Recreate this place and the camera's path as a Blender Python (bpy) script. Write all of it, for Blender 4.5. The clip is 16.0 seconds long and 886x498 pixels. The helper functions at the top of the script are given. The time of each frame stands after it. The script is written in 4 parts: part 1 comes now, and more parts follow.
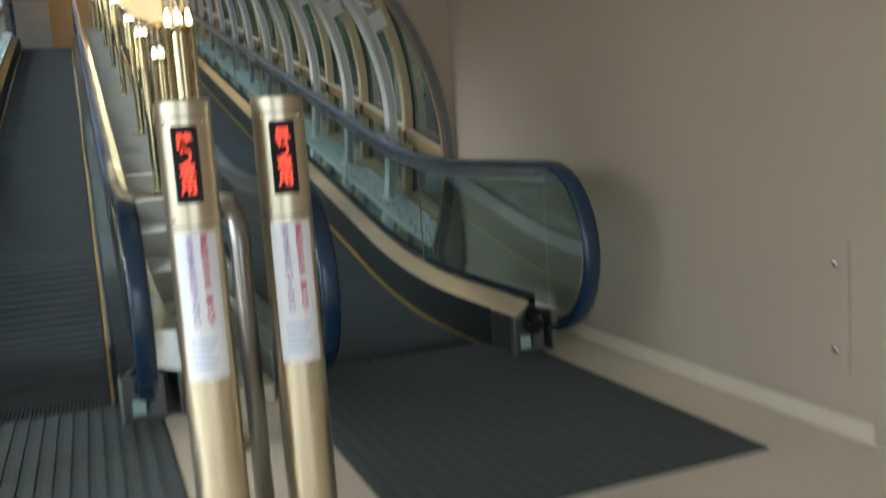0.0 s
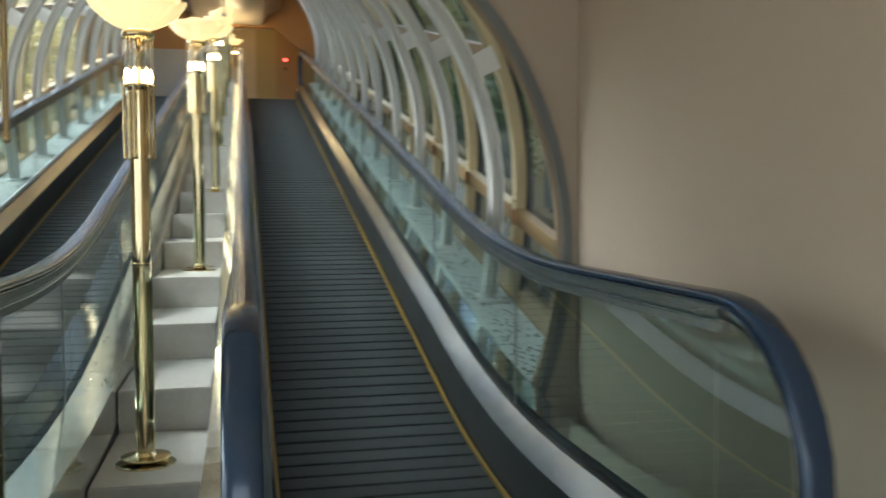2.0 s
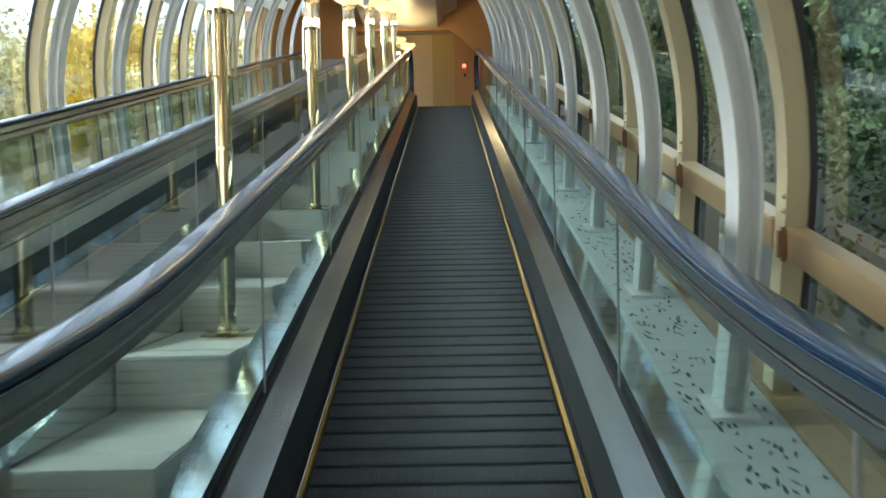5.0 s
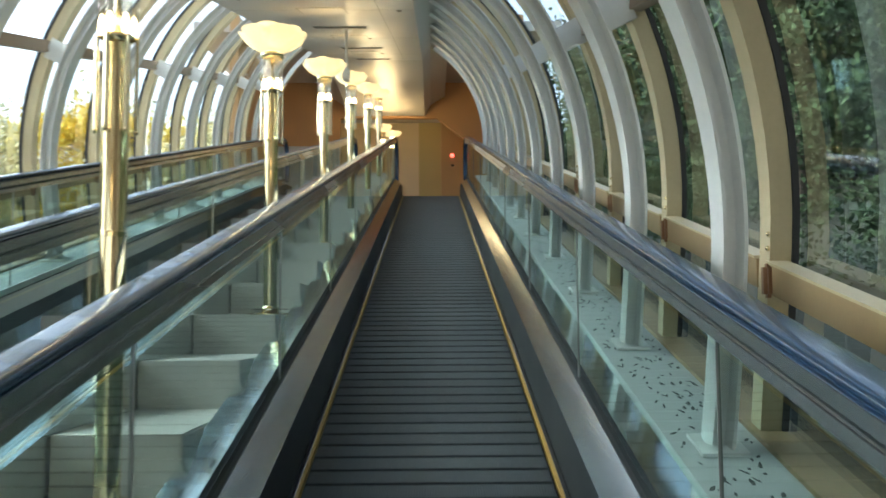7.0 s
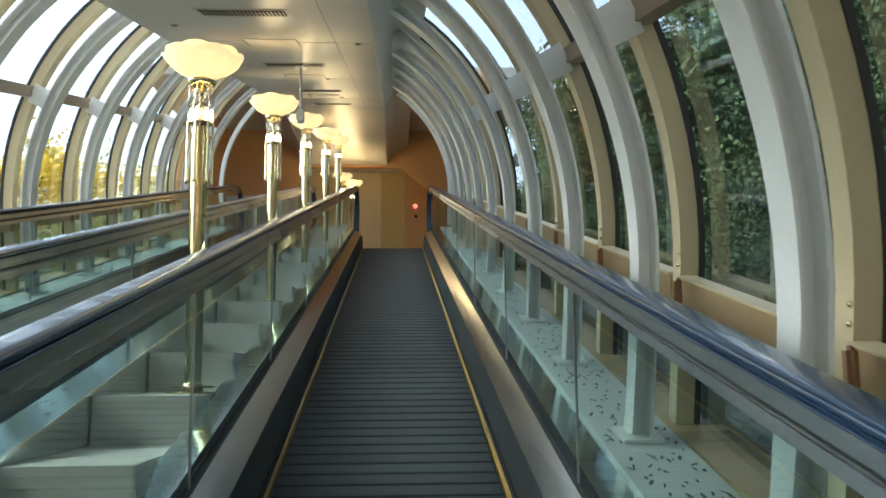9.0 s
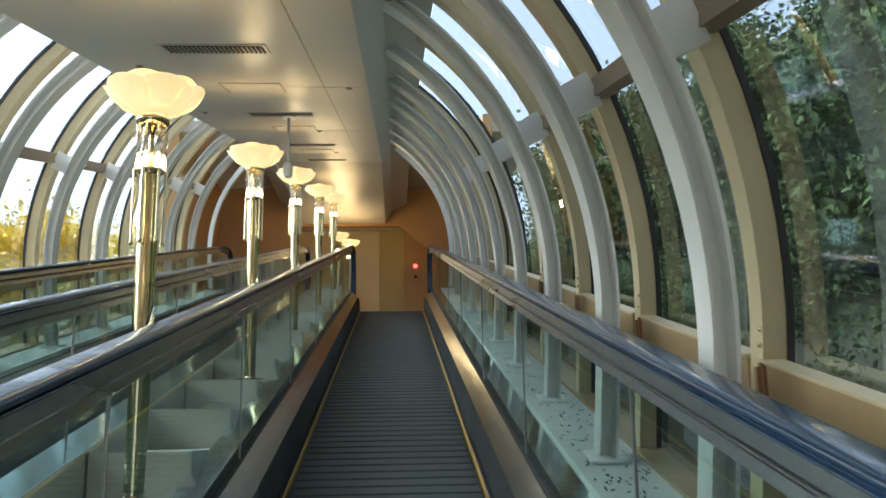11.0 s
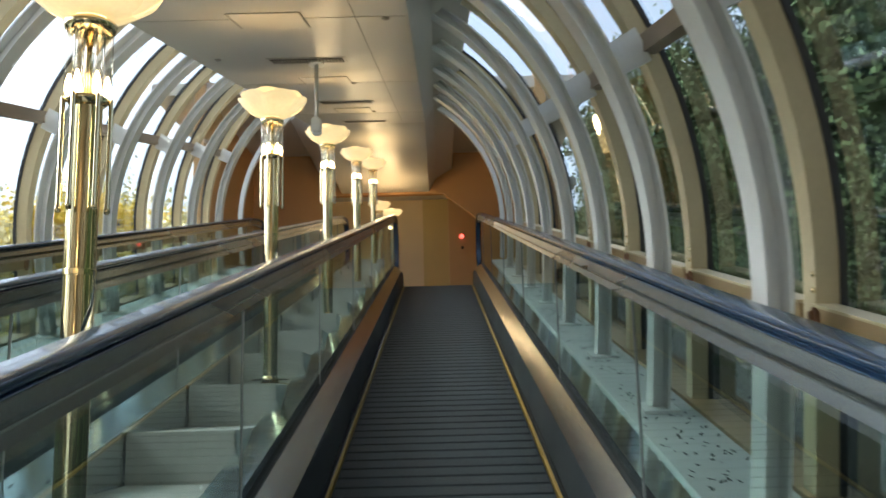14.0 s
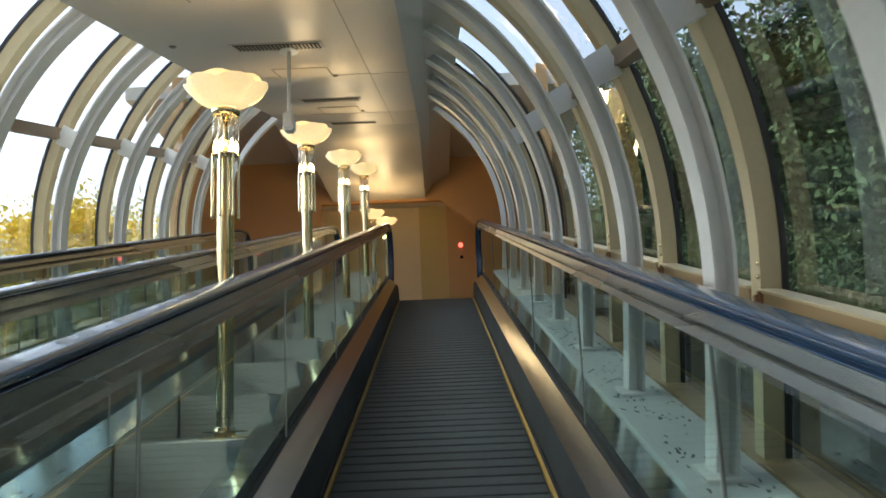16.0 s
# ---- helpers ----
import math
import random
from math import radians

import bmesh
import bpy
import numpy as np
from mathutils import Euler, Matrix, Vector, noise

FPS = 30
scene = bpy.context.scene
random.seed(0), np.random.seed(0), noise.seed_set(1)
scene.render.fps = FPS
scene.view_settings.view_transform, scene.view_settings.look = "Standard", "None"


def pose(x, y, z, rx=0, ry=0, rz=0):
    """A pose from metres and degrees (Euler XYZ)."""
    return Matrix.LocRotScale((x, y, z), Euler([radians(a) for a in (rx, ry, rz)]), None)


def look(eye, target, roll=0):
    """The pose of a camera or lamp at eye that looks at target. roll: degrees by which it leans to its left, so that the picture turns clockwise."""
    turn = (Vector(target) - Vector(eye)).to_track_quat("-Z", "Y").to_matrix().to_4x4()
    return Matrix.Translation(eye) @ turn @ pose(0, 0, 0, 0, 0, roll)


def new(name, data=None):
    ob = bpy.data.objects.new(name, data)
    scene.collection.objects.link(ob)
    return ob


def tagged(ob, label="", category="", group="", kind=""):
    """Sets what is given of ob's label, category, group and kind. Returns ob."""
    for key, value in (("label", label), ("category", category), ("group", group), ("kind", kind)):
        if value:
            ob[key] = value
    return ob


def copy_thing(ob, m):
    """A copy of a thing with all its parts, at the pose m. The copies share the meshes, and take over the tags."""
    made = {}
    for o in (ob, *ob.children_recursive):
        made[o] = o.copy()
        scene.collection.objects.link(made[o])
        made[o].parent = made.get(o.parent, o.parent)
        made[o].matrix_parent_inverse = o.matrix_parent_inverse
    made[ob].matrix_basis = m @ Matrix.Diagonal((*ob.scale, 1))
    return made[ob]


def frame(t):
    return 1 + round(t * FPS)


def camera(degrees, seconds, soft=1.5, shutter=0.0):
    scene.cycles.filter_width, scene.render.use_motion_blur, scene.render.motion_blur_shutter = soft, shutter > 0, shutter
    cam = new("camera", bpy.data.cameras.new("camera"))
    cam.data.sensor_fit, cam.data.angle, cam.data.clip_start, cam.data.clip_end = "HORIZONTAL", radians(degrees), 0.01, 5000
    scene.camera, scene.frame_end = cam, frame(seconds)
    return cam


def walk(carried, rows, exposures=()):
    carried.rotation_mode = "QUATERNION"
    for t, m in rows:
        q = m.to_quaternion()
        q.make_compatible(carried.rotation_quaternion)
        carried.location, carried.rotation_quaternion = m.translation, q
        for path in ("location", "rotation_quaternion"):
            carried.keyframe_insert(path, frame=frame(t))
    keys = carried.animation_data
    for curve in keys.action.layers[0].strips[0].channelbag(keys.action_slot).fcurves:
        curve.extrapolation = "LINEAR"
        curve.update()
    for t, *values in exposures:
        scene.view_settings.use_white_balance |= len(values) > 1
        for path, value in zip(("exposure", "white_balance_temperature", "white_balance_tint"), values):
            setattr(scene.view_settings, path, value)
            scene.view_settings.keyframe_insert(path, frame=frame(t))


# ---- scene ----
cam = camera(53.10, 16.0, soft=1.5, shutter=0.8)
PATH = [
    (0, -1.502, -1.284, 1.238, 82.39, 3.95, -21.93),
    (0.5, -1.343, -0.833, 1.326, 85.60, 4.09, -21.85),
    (1, -1.085, -0.403, 1.321, 86.26, 3.85, -19.14),
    (1.5, -0.853, 0.040, 1.321, 86.33, -0.34, -16.17),
    (2, -0.617, 0.535, 1.287, 87.20, 0.19, -12.63),
    (2.5, -0.472, 0.935, 1.277, 86.72, -1.22, -6.71),
    (3, -0.313, 1.395, 1.272, 86.54, -1.04, -5.21),
    (3.5, -0.183, 1.830, 1.270, 87.19, 1.86, -1.48),
    (6, 0.069, 3.993, 1.326, 91.91, 0.54, 0.93),
    (6.5, 0.037, 4.239, 1.362, 94.65, -0.10, 0.60),
    (7, 0.013, 4.440, 1.380, 94.64, 0.34, -0.68),
    (7.5, 0.014, 4.640, 1.405, 95.63, 1.05, -2.24),
    (8, 0.014, 4.829, 1.436, 96.52, 1.30, -2.28),
    (8.5, 0.021, 5.045, 1.466, 97.50, 0.76, -2.32),
    (9, 0.028, 5.245, 1.500, 97.98, 0.45, -3.08),
    (11.5, 0.054, 6.197, 1.705, 102.13, 1.25, -2.70),
    (12, 0.040, 6.363, 1.737, 101.15, 0.75, 0.71),
    (12.5, 0.010, 6.525, 1.759, 99.90, 2.14, -1.79),
    (13, 0.021, 6.738, 1.812, 100.03, 1.73, -0.92),
    (13.5, 0.024, 6.954, 1.843, 99.77, 1.67, -1.48),
    (14, 0.003, 7.173, 1.888, 99.90, 1.44, -0.10),
    (14.5, 0.019, 7.413, 1.934, 100.03, 0.99, 1.12),
    (15, 0.041, 7.625, 1.980, 100.10, 1.65, 0.10),
    (15.5, 0.038, 7.834, 2.026, 100.23, 2.13, -0.14),
    (16, 0.034, 8.060, 2.080, 100.40, 2.36, 0.03),
]
walk(cam, [(t, pose(x, y, z, rx, ry, rz)) for t, x, y, z, rx, ry, rz in PATH], exposures=[(0.0, 1.76, 5400, 5), (1.5, 2.02, 5600, 5), (3.0, 2.44, 5500, 2), (6.0, 2.40, 5300, 1), (8.0, 2.25, 5400, 1), (12.0, 1.95, 5500, 4), (16.0, 1.90, 5600, 6)])

# ---- light ----
world = bpy.data.worlds.new("sky")
scene.world = world
world.use_nodes = True
wn = world.node_tree.nodes
sky = wn.new("ShaderNodeTexSky")
sky.sky_type, sky.sun_disc = "NISHITA", False
sky.sun_elevation, sky.sun_rotation = radians(38), radians(-75)
sky.air_density, sky.dust_density = 1.0, 7.0
wn["Background"].inputs[1].default_value = 0.15
haze = wn.new("ShaderNodeHueSaturation")
haze.inputs["Saturation"].default_value = 0.5
world.node_tree.links.new(sky.outputs[0], haze.inputs["Color"])
world.node_tree.links.new(haze.outputs[0], wn["Background"].inputs[0])
sun = new("sun", bpy.data.lights.new("sun", "SUN"))
sun.data.energy, sun.data.angle, sun.data.color = 0.7, radians(12), (1, 0.93, 0.82)
sun.matrix_world = look((-30, -6, 24), (0, 2, 0))


# ---- materials ----
def mat(name, color, rough=0.5, metal=0.0, var=0.15, scale=6.0, bump=0.05, grain=60.0, stretch=(1, 1, 1), rand=0.0, coat=0.0):
    """Paint, stone or metal with broad stains and fine grain."""
    m = bpy.data.materials.new(name)
    m.use_nodes = True
    nt = m.node_tree
    b = nt.nodes["Principled BSDF"]
    b.inputs["Roughness"].default_value, b.inputs["Metallic"].default_value = rough, metal
    b.inputs["Coat Weight"].default_value = coat
    co = nt.nodes.new("ShaderNodeTexCoord")
    mp = nt.nodes.new("ShaderNodeMapping")
    mp.inputs["Scale"].default_value = stretch
    nt.links.new(co.outputs["Object"], mp.inputs[0])
    big, fine = nt.nodes.new("ShaderNodeTexNoise"), nt.nodes.new("ShaderNodeTexNoise")
    for n, s, d in ((big, scale / 6, 4), (fine, grain, 3)):
        n.inputs["Scale"].default_value, n.inputs["Detail"].default_value = s, d
        nt.links.new(mp.outputs[0], n.inputs["Vector"])
    add = nt.nodes.new("ShaderNodeMath")
    add.operation = "MULTIPLY_ADD"
    add.inputs[1].default_value = 0.35
    nt.links.new(fine.outputs["Fac"], add.inputs[0])
    nt.links.new(big.outputs["Fac"], add.inputs[2])
    last = add.outputs[0]
    if rand:
        info = nt.nodes.new("ShaderNodeObjectInfo")
        ra = nt.nodes.new("ShaderNodeMath")
        ra.operation = "MULTIPLY_ADD"
        ra.inputs[1].default_value = rand
        nt.links.new(info.outputs["Random"], ra.inputs[0])
        nt.links.new(last, ra.inputs[2])
        last = ra.outputs[0]
    ramp = nt.nodes.new("ShaderNodeValToRGB")
    ramp.color_ramp.elements[0].position, ramp.color_ramp.elements[1].position = 0.35, 0.95 + rand
    ramp.color_ramp.elements[0].color = (*[max(0, c * (1 - var)) for c in color], 1)
    ramp.color_ramp.elements[1].color = (*[min(1, c * (1 + var)) for c in color], 1)
    nt.links.new(last, ramp.inputs[0])
    nt.links.new(ramp.outputs[0], b.inputs["Base Color"])
    rr = nt.nodes.new("ShaderNodeMapRange")
    rr.inputs["To Min"].default_value, rr.inputs["To Max"].default_value = max(0.02, rough * 0.75), min(1, rough * 1.25)
    nt.links.new(big.outputs["Fac"], rr.inputs["Value"])
    nt.links.new(rr.outputs[0], b.inputs["Roughness"])
    if bump:
        bp = nt.nodes.new("ShaderNodeBump")
        bp.inputs["Strength"].default_value, bp.inputs["Distance"].default_value = bump, 0.004
        nt.links.new(fine.outputs["Fac"], bp.inputs["Height"])
        nt.links.new(bp.outputs[0], b.inputs["Normal"])
    return m


def glow(name, color, strength, base=(0.8, 0.8, 0.8), rough=0.4):
    m = mat(name, base, rough, bump=0)
    b = m.node_tree.nodes["Principled BSDF"]
    b.inputs["Emission Color"].default_value, b.inputs["Emission Strength"].default_value = (*color, 1), strength
    return m


def glass(name, tint=(0.9, 0.97, 0.94), gloss=0.08, rough=0.0, strong=0.3):
    """A thin pane: clear, tinted, with a mirror-like sheen that grows at grazing angles."""
    m = bpy.data.materials.new(name)
    m.use_nodes = True
    nt = m.node_tree
    nt.nodes.remove(nt.nodes["Principled BSDF"])
    tr, gl, mix, fr = [nt.nodes.new("ShaderNode" + k) for k in ("BsdfTransparent", "BsdfGlossy", "MixShader", "Fresnel")]
    tr.inputs[0].default_value, gl.inputs["Roughness"].default_value = (*tint, 1), rough
    fr.inputs["IOR"].default_value = 1.45
    mu = nt.nodes.new("ShaderNodeMath")
    mu.operation = "MULTIPLY_ADD"
    mu.inputs[1].default_value, mu.inputs[2].default_value = strong, gloss * 0.25
    mu.use_clamp = True
    nt.links.new(fr.outputs[0], mu.inputs[0])
    nt.links.new(mu.outputs[0], mix.inputs[0])
    nt.links.new(tr.outputs[0], mix.inputs[1])
    nt.links.new(gl.outputs[0], mix.inputs[2])
    nt.links.new(mix.outputs[0], nt.nodes["Material Output"].inputs[0])
    return m


M_WALL = mat("beige_wall", (0.365, 0.297, 0.225), 0.85, var=0.05, grain=90, bump=0.15)
M_FLOOR = mat("cream_stone", (0.52, 0.45, 0.34), 0.3, var=0.12, grain=40, bump=0.02)
M_MAT = mat("grey_mat", (0.045, 0.05, 0.048), 0.9, var=0.3, grain=120, bump=0.3)
M_MATLINE = mat("mat_ribbing", (0.055, 0.063, 0.061), 0.85, var=0.3, grain=120, bump=0.3)
M_RIB = mat("white_paint", (0.66, 0.66, 0.63), 0.35, var=0.1, grain=50, bump=0.03)
M_MULLION = mat("cream_paint", (0.50, 0.42, 0.25), 0.4, var=0.12, grain=50, bump=0.03)
M_PURLIN = mat("tan_paint", (0.24, 0.175, 0.11), 0.45, var=0.12, bump=0.03)
M_SILL = mat("ochre_paint", (0.31, 0.215, 0.10), 0.4, var=0.12, bump=0.03)
M_CLIP = mat("brown_clip", (0.20, 0.10, 0.045), 0.4, var=0.15, bump=0.02)
M_GASKET = mat("black_gasket", (0.03, 0.03, 0.03), 0.6, bump=0)
M_CEIL = mat("ceiling_paint", (0.53, 0.505, 0.46), 0.36, var=0.06, bump=0.02)
M_VENT = mat("vent_metal", (0.26, 0.24, 0.2), 0.4, 0.2, bump=0)
M_JOINT = mat("ceiling_joint", (0.42, 0.40, 0.36), 0.7, bump=0)
M_OLIVE = mat("olive_wall", (0.55, 0.42, 0.16), 0.7, var=0.08, bump=0.05)
M_DARK = mat("dark_void", (0.015, 0.014, 0.013), 0.9, bump=0)
M_ENDWALL = mat("ochre_wall", (0.45, 0.25, 0.09), 0.6, var=0.1, bump=0.08)
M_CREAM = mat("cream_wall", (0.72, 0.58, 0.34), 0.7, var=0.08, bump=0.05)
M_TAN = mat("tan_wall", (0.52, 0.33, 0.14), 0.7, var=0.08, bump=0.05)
M_ALU = mat("brushed_steel", (0.45, 0.47, 0.47), 0.33, 1.0, var=0.08, grain=150, stretch=(1, 0.05, 1), bump=0.04)
M_PROFILE = mat("rail_profile_metal", (0.20, 0.215, 0.21), 0.27, 1.0, var=0.10, grain=150, stretch=(1, 0.05, 1), bump=0.03)
M_DECK = mat("inner_deck_metal", (0.33, 0.34, 0.34), 0.18, 1.0, var=0.12, grain=150, stretch=(1, 0.05, 1), bump=0.04)
M_OUTER = mat("outer_deck_metal", (0.84, 0.90, 0.92), 0.13, 1.0, var=0.10, scale=8, grain=80, bump=0.02)
M_ALUDARK = mat("dull_aluminium", (0.18, 0.19, 0.185), 0.34, 0.9, var=0.15, grain=80, bump=0.04)
M_SKIRT = mat("dark_skirt", (0.016, 0.019, 0.020), 0.5, var=0.2, grain=60, bump=0.02)
M_SKIRT.node_tree.nodes["Principled BSDF"].inputs["Specular IOR Level"].default_value = 0.2
M_BARRIER = mat("satin_steel", (0.36, 0.34, 0.31), 0.36, 1.0, var=0.08, grain=120, stretch=(1, 1, 0.05), bump=0.02)
M_YELLOW = mat("worn_yellow", (0.27, 0.17, 0.025), 0.6, var=0.4, grain=90, bump=0.05)
M_RUBBER = mat("blue_black_rubber", (0.011, 0.030, 0.064), 0.24, var=0.15, bump=0.01, coat=0.3)
M_PALLET = mat("pallet_metal", (0.023, 0.029, 0.031), 0.6, 0.0, var=0.3, grain=400, stretch=(1, 0.02, 1), bump=0.4, rand=0.35)
M_GROOVE = mat("pallet_groove", (0.012, 0.014, 0.015), 0.7, bump=0)
M_BRASS = mat("polished_brass", (0.70, 0.58, 0.34), 0.11, 1.0, var=0.06, bump=0.01)
M_SATIN = mat("satin_gold", (0.66, 0.58, 0.42), 0.32, 1.0, var=0.06, grain=200, stretch=(1, 1, 0.03), bump=0.03)
M_STEEL = mat("stainless", (0.55, 0.54, 0.52), 0.2, 1.0, var=0.06, bump=0.01)
M_LEDGE = mat("white_ledge", (0.46, 0.48, 0.46), 0.5, var=0.15, grain=30, bump=0.03)
M_STEP = mat("grey_concrete", (0.45, 0.43, 0.39), 0.6, var=0.18, grain=30, bump=0.04)
M_CLAD = mat("grey_cladding", (0.16, 0.165, 0.155), 0.5, 0.3, var=0.15, bump=0.05)
M_FLECK = mat("dark_fleck", (0.05, 0.055, 0.05), 0.8, bump=0)
M_WHITE = mat("white_plastic", (0.75, 0.75, 0.73), 0.4, var=0.04, bump=0.01)
M_PAPER = mat("paper", (0.82, 0.82, 0.85), 0.6, var=0.04, bump=0.02)
M_INK = mat("violet_ink", (0.28, 0.16, 0.42), 0.7, bump=0)
M_REDINK = mat("red_ink", (0.55, 0.06, 0.14), 0.7, bump=0)
M_BLACK = mat("black_plastic", (0.012, 0.012, 0.012), 0.6, bump=0)
M_BLACK.node_tree.nodes["Principled BSDF"].inputs["Specular IOR Level"].default_value = 0.2
M_BLUEINK = mat("blue_ink", (0.45, 0.55, 0.78), 0.7, bump=0)
M_LED = glow("red_led", (1.0, 0.065, 0.02), 0.42, (0.3, 0.02, 0.01))
M_SHADE = glow("opal_glass", (1.0, 0.66, 0.24), 0.21, (0.85, 0.78, 0.62), 0.25)
M_BULB = glow("bulb", (1.0, 0.70, 0.32), 5.0)
M_GLASS = glass("balustrade_glass", (0.58, 0.69, 0.66), 0.10, 0.0, 0.30)
M_PANE = glass("window_glass", (0.93, 0.97, 0.96), 0.42, 0.0, 0.36)
M_TUBEGLASS = glass("tube_glass", (0.93, 0.90, 0.84), 0.5, 0.02, 0.5)

# ---- geometry helpers ----
SLOPE = 0.2356
Y0, Y1, TOP = 4.65, 20.0, 3.616
AX = -0.92          # line of the lamps between the two walks
TX = -0.92          # middle of the tube
X2 = -2.0           # middle of the other walk


def lin(y):
    return SLOPE * (y - Y0)


def run(y):
    """Height of the walking surface: level, a soft bend, the incline, a bend, level."""
    w = 0.9
    if y < Y0 - w:
        return 0.0
    if y < Y0 + w:
        return SLOPE * (y - Y0 + w) ** 2 / (4 * w)
    w = 0.6
    if y < Y1 - w:
        return lin(y)
    if y < Y1 + w:
        return TOP - SLOPE * (Y1 + w - y) ** 2 / (4 * w)
    return TOP


def thing(name, at, label, category, group="", kind=""):
    ob = new(name)
    ob.empty_display_size = 0.1
    ob.location = at
    return tagged(ob, label, category, group, kind)


def part(name, bm, material, parent=None, label="", smooth=False):
    """Links a bmesh, built in world metres, as one mesh under a thing or a part."""
    me = bpy.data.meshes.new(name)
    bmesh.ops.recalc_face_normals(bm, faces=bm.faces[:])
    bm.to_mesh(me)
    bm.free()
    me.materials.append(material)
    if smooth:
        for p in me.polygons:
            p.use_smooth = True
    ob = new(name, me)
    if parent is not None:
        ob.parent = parent
        up = parent.matrix_basis.copy()
        if parent.parent:
            up = parent.parent.matrix_basis @ parent.matrix_parent_inverse @ up
        ob.matrix_parent_inverse = up.inverted()
    if label:
        ob["label"] = label
    return ob


def structure(name, bm, material, label, category, smooth=False):
    return tagged(part(name, bm, material, None, "", smooth), label, category, "", "structure")


def box(bm, x0, x1, y0, y1, z0, z1, bevel=0.0):
    r = bmesh.ops.create_cube(bm, size=1)
    bmesh.ops.scale(bm, vec=(x1 - x0, y1 - y0, z1 - z0), verts=r["verts"])
    bmesh.ops.translate(bm, vec=((x0 + x1) / 2, (y0 + y1) / 2, (z0 + z1) / 2), verts=r["verts"])
    if bevel:
        edges = list({e for v in r["verts"] for e in v.link_edges})
        bmesh.ops.bevel(bm, geom=edges, offset=bevel, segments=2, affect="EDGES")
    return bm


def boxed(*a, **k):
    return box(bmesh.new(), *a, **k)


def turned(profile, at, n=24, bm=None):
    """A turned shape: profile of (radius, height) about the upright through at."""
    bm = bm or bmesh.new()
    rings = []
    for r, h in profile:
        rings.append([bm.verts.new((at[0] + r * math.cos(2 * math.pi * i / n), at[1] + r * math.sin(2 * math.pi * i / n), at[2] + h)) for i in range(n)])
    for a, b in zip(rings, rings[1:]):
        for i in range(n):
            bm.faces.new((a[i], a[(i + 1) % n], b[(i + 1) % n], b[i]))
    bm.faces.new(rings[0])
    bm.faces.new(rings[-1])
    return bm


def sweep(section, ys, zf, closed=True, bm=None):
    """A section of (x, h) drawn along y over the height zf(y)."""
    bm = bm or bmesh.new()
    rings = [[bm.verts.new((x, y, zf(y) + h)) for x, h in section] for y in ys]
    n = len(section)
    for a, b in zip(rings, rings[1:]):
        for i in range(n if closed else n - 1):
            j = (i + 1) % n
            bm.faces.new((a[i], a[j], b[j], b[i]))
    if closed:
        bm.faces.new(rings[0])
        bm.faces.new(rings[-1])
    return bm


def pipe(points, radius, n=12, bm=None, closed=False, across=None, square=1.0):
    """A round bar through points; radius may be (across, along the upright)."""
    bm = bm or bmesh.new()
    pts = [Vector(p) for p in points]
    rings = []
    for i, p in enumerate(pts):
        a, b = pts[max(i - 1, 0)], pts[min(i + 1, len(pts) - 1)]
        if closed:
            a, b = pts[i - 1], pts[(i + 1) % len(pts)]
        d = (b - a).normalized()
        side = d.cross(Vector((0, 0, 1)))
        if side.length < 0.05:
            side = Vector((1, 0, 0))
        if across:
            side = Vector(across)
        side.normalize()
        up = side.cross(d).normalized()
        rx, ry = radius if isinstance(radius, tuple) else (radius, radius)
        ring = []
        for k in range(n):
            c, s = math.cos(2 * math.pi * (k + 0.5) / n), math.sin(2 * math.pi * (k + 0.5) / n)
            ring.append(bm.verts.new(p + side * rx * math.copysign(abs(c) ** square, c) + up * ry * math.copysign(abs(s) ** square, s)))
        rings.append(ring)
    pairs = list(zip(rings, rings[1:])) + ([(rings[-1], rings[0])] if closed else [])
    for a, b in pairs:
        for k in range(n):
            bm.faces.new((a[k], a[(k + 1) % n], b[(k + 1) % n], b[k]))
    if not closed:
        bm.faces.new(rings[0])
        bm.faces.new(rings[-1])
    return bm


def span(a, b, step=0.25):
    n = max(2, int(round((b - a) / step)) + 1)
    return [a + (b - a) * i / (n - 1) for i in range(n)]


# ---- tube: ribs, mullions, panes, ledges, ceiling ----
# the arches stand square to the incline, so they lean back by its slope
RC, RI, RO = 0.88, 1.815, 1.890          # centre height, inner and outer radius of the ribs
MC, RM, RG = 0.90, 2.06, 2.115           # centre height of the glazing, radii of mullions and panes
YA, YE = 4.78, 19.3                      # lower arch wall, upper end of the tube
D = 1.231
RIBS = [4.92 + D * k for k in range(1, 12)]
MULS = [5.07 + D * k for k in range(1, 12)]
CEIL = 2.345
LEDGE = 0.345


def arch_sweep(section, y, a0, a1, side, hc, n=26, squeeze=1.0, foot=-9.0):
    """A bent bar: section of (radius, shift along the walk) carried round the arch that starts at y. Below the centre
    it bows in by squeeze of the circle; no point comes lower than foot."""
    bm = bmesh.new()
    rings = []
    for i in range(n + 1):
        a = radians(a0 + (a1 - a0) * i / n)
        ring = []
        for r, dy in section:
            c = math.cos(a) if a > 0 else 1 - squeeze * (1 - math.cos(a))
            h = max(foot, hc + r * math.sin(a))
            ring.append(bm.verts.new((TX + side * r * c, y + dy - SLOPE * h, lin(y) + h)))
        rings.append(ring)
    m = len(section)
    for a, b in zip(rings, rings[1:]):
        for k in range(m):
            bm.faces.new((a[k], a[(k + 1) % m], b[(k + 1) % m], b[k]))
    bm.faces.new(rings[0])
    bm.faces.new(rings[-1])
    return bm


def bar_section(r0, r1, w, dy=0.0):
    return [(r0, dy - w), (r1, dy - w), (r1, dy + w), (r0, dy + w)]


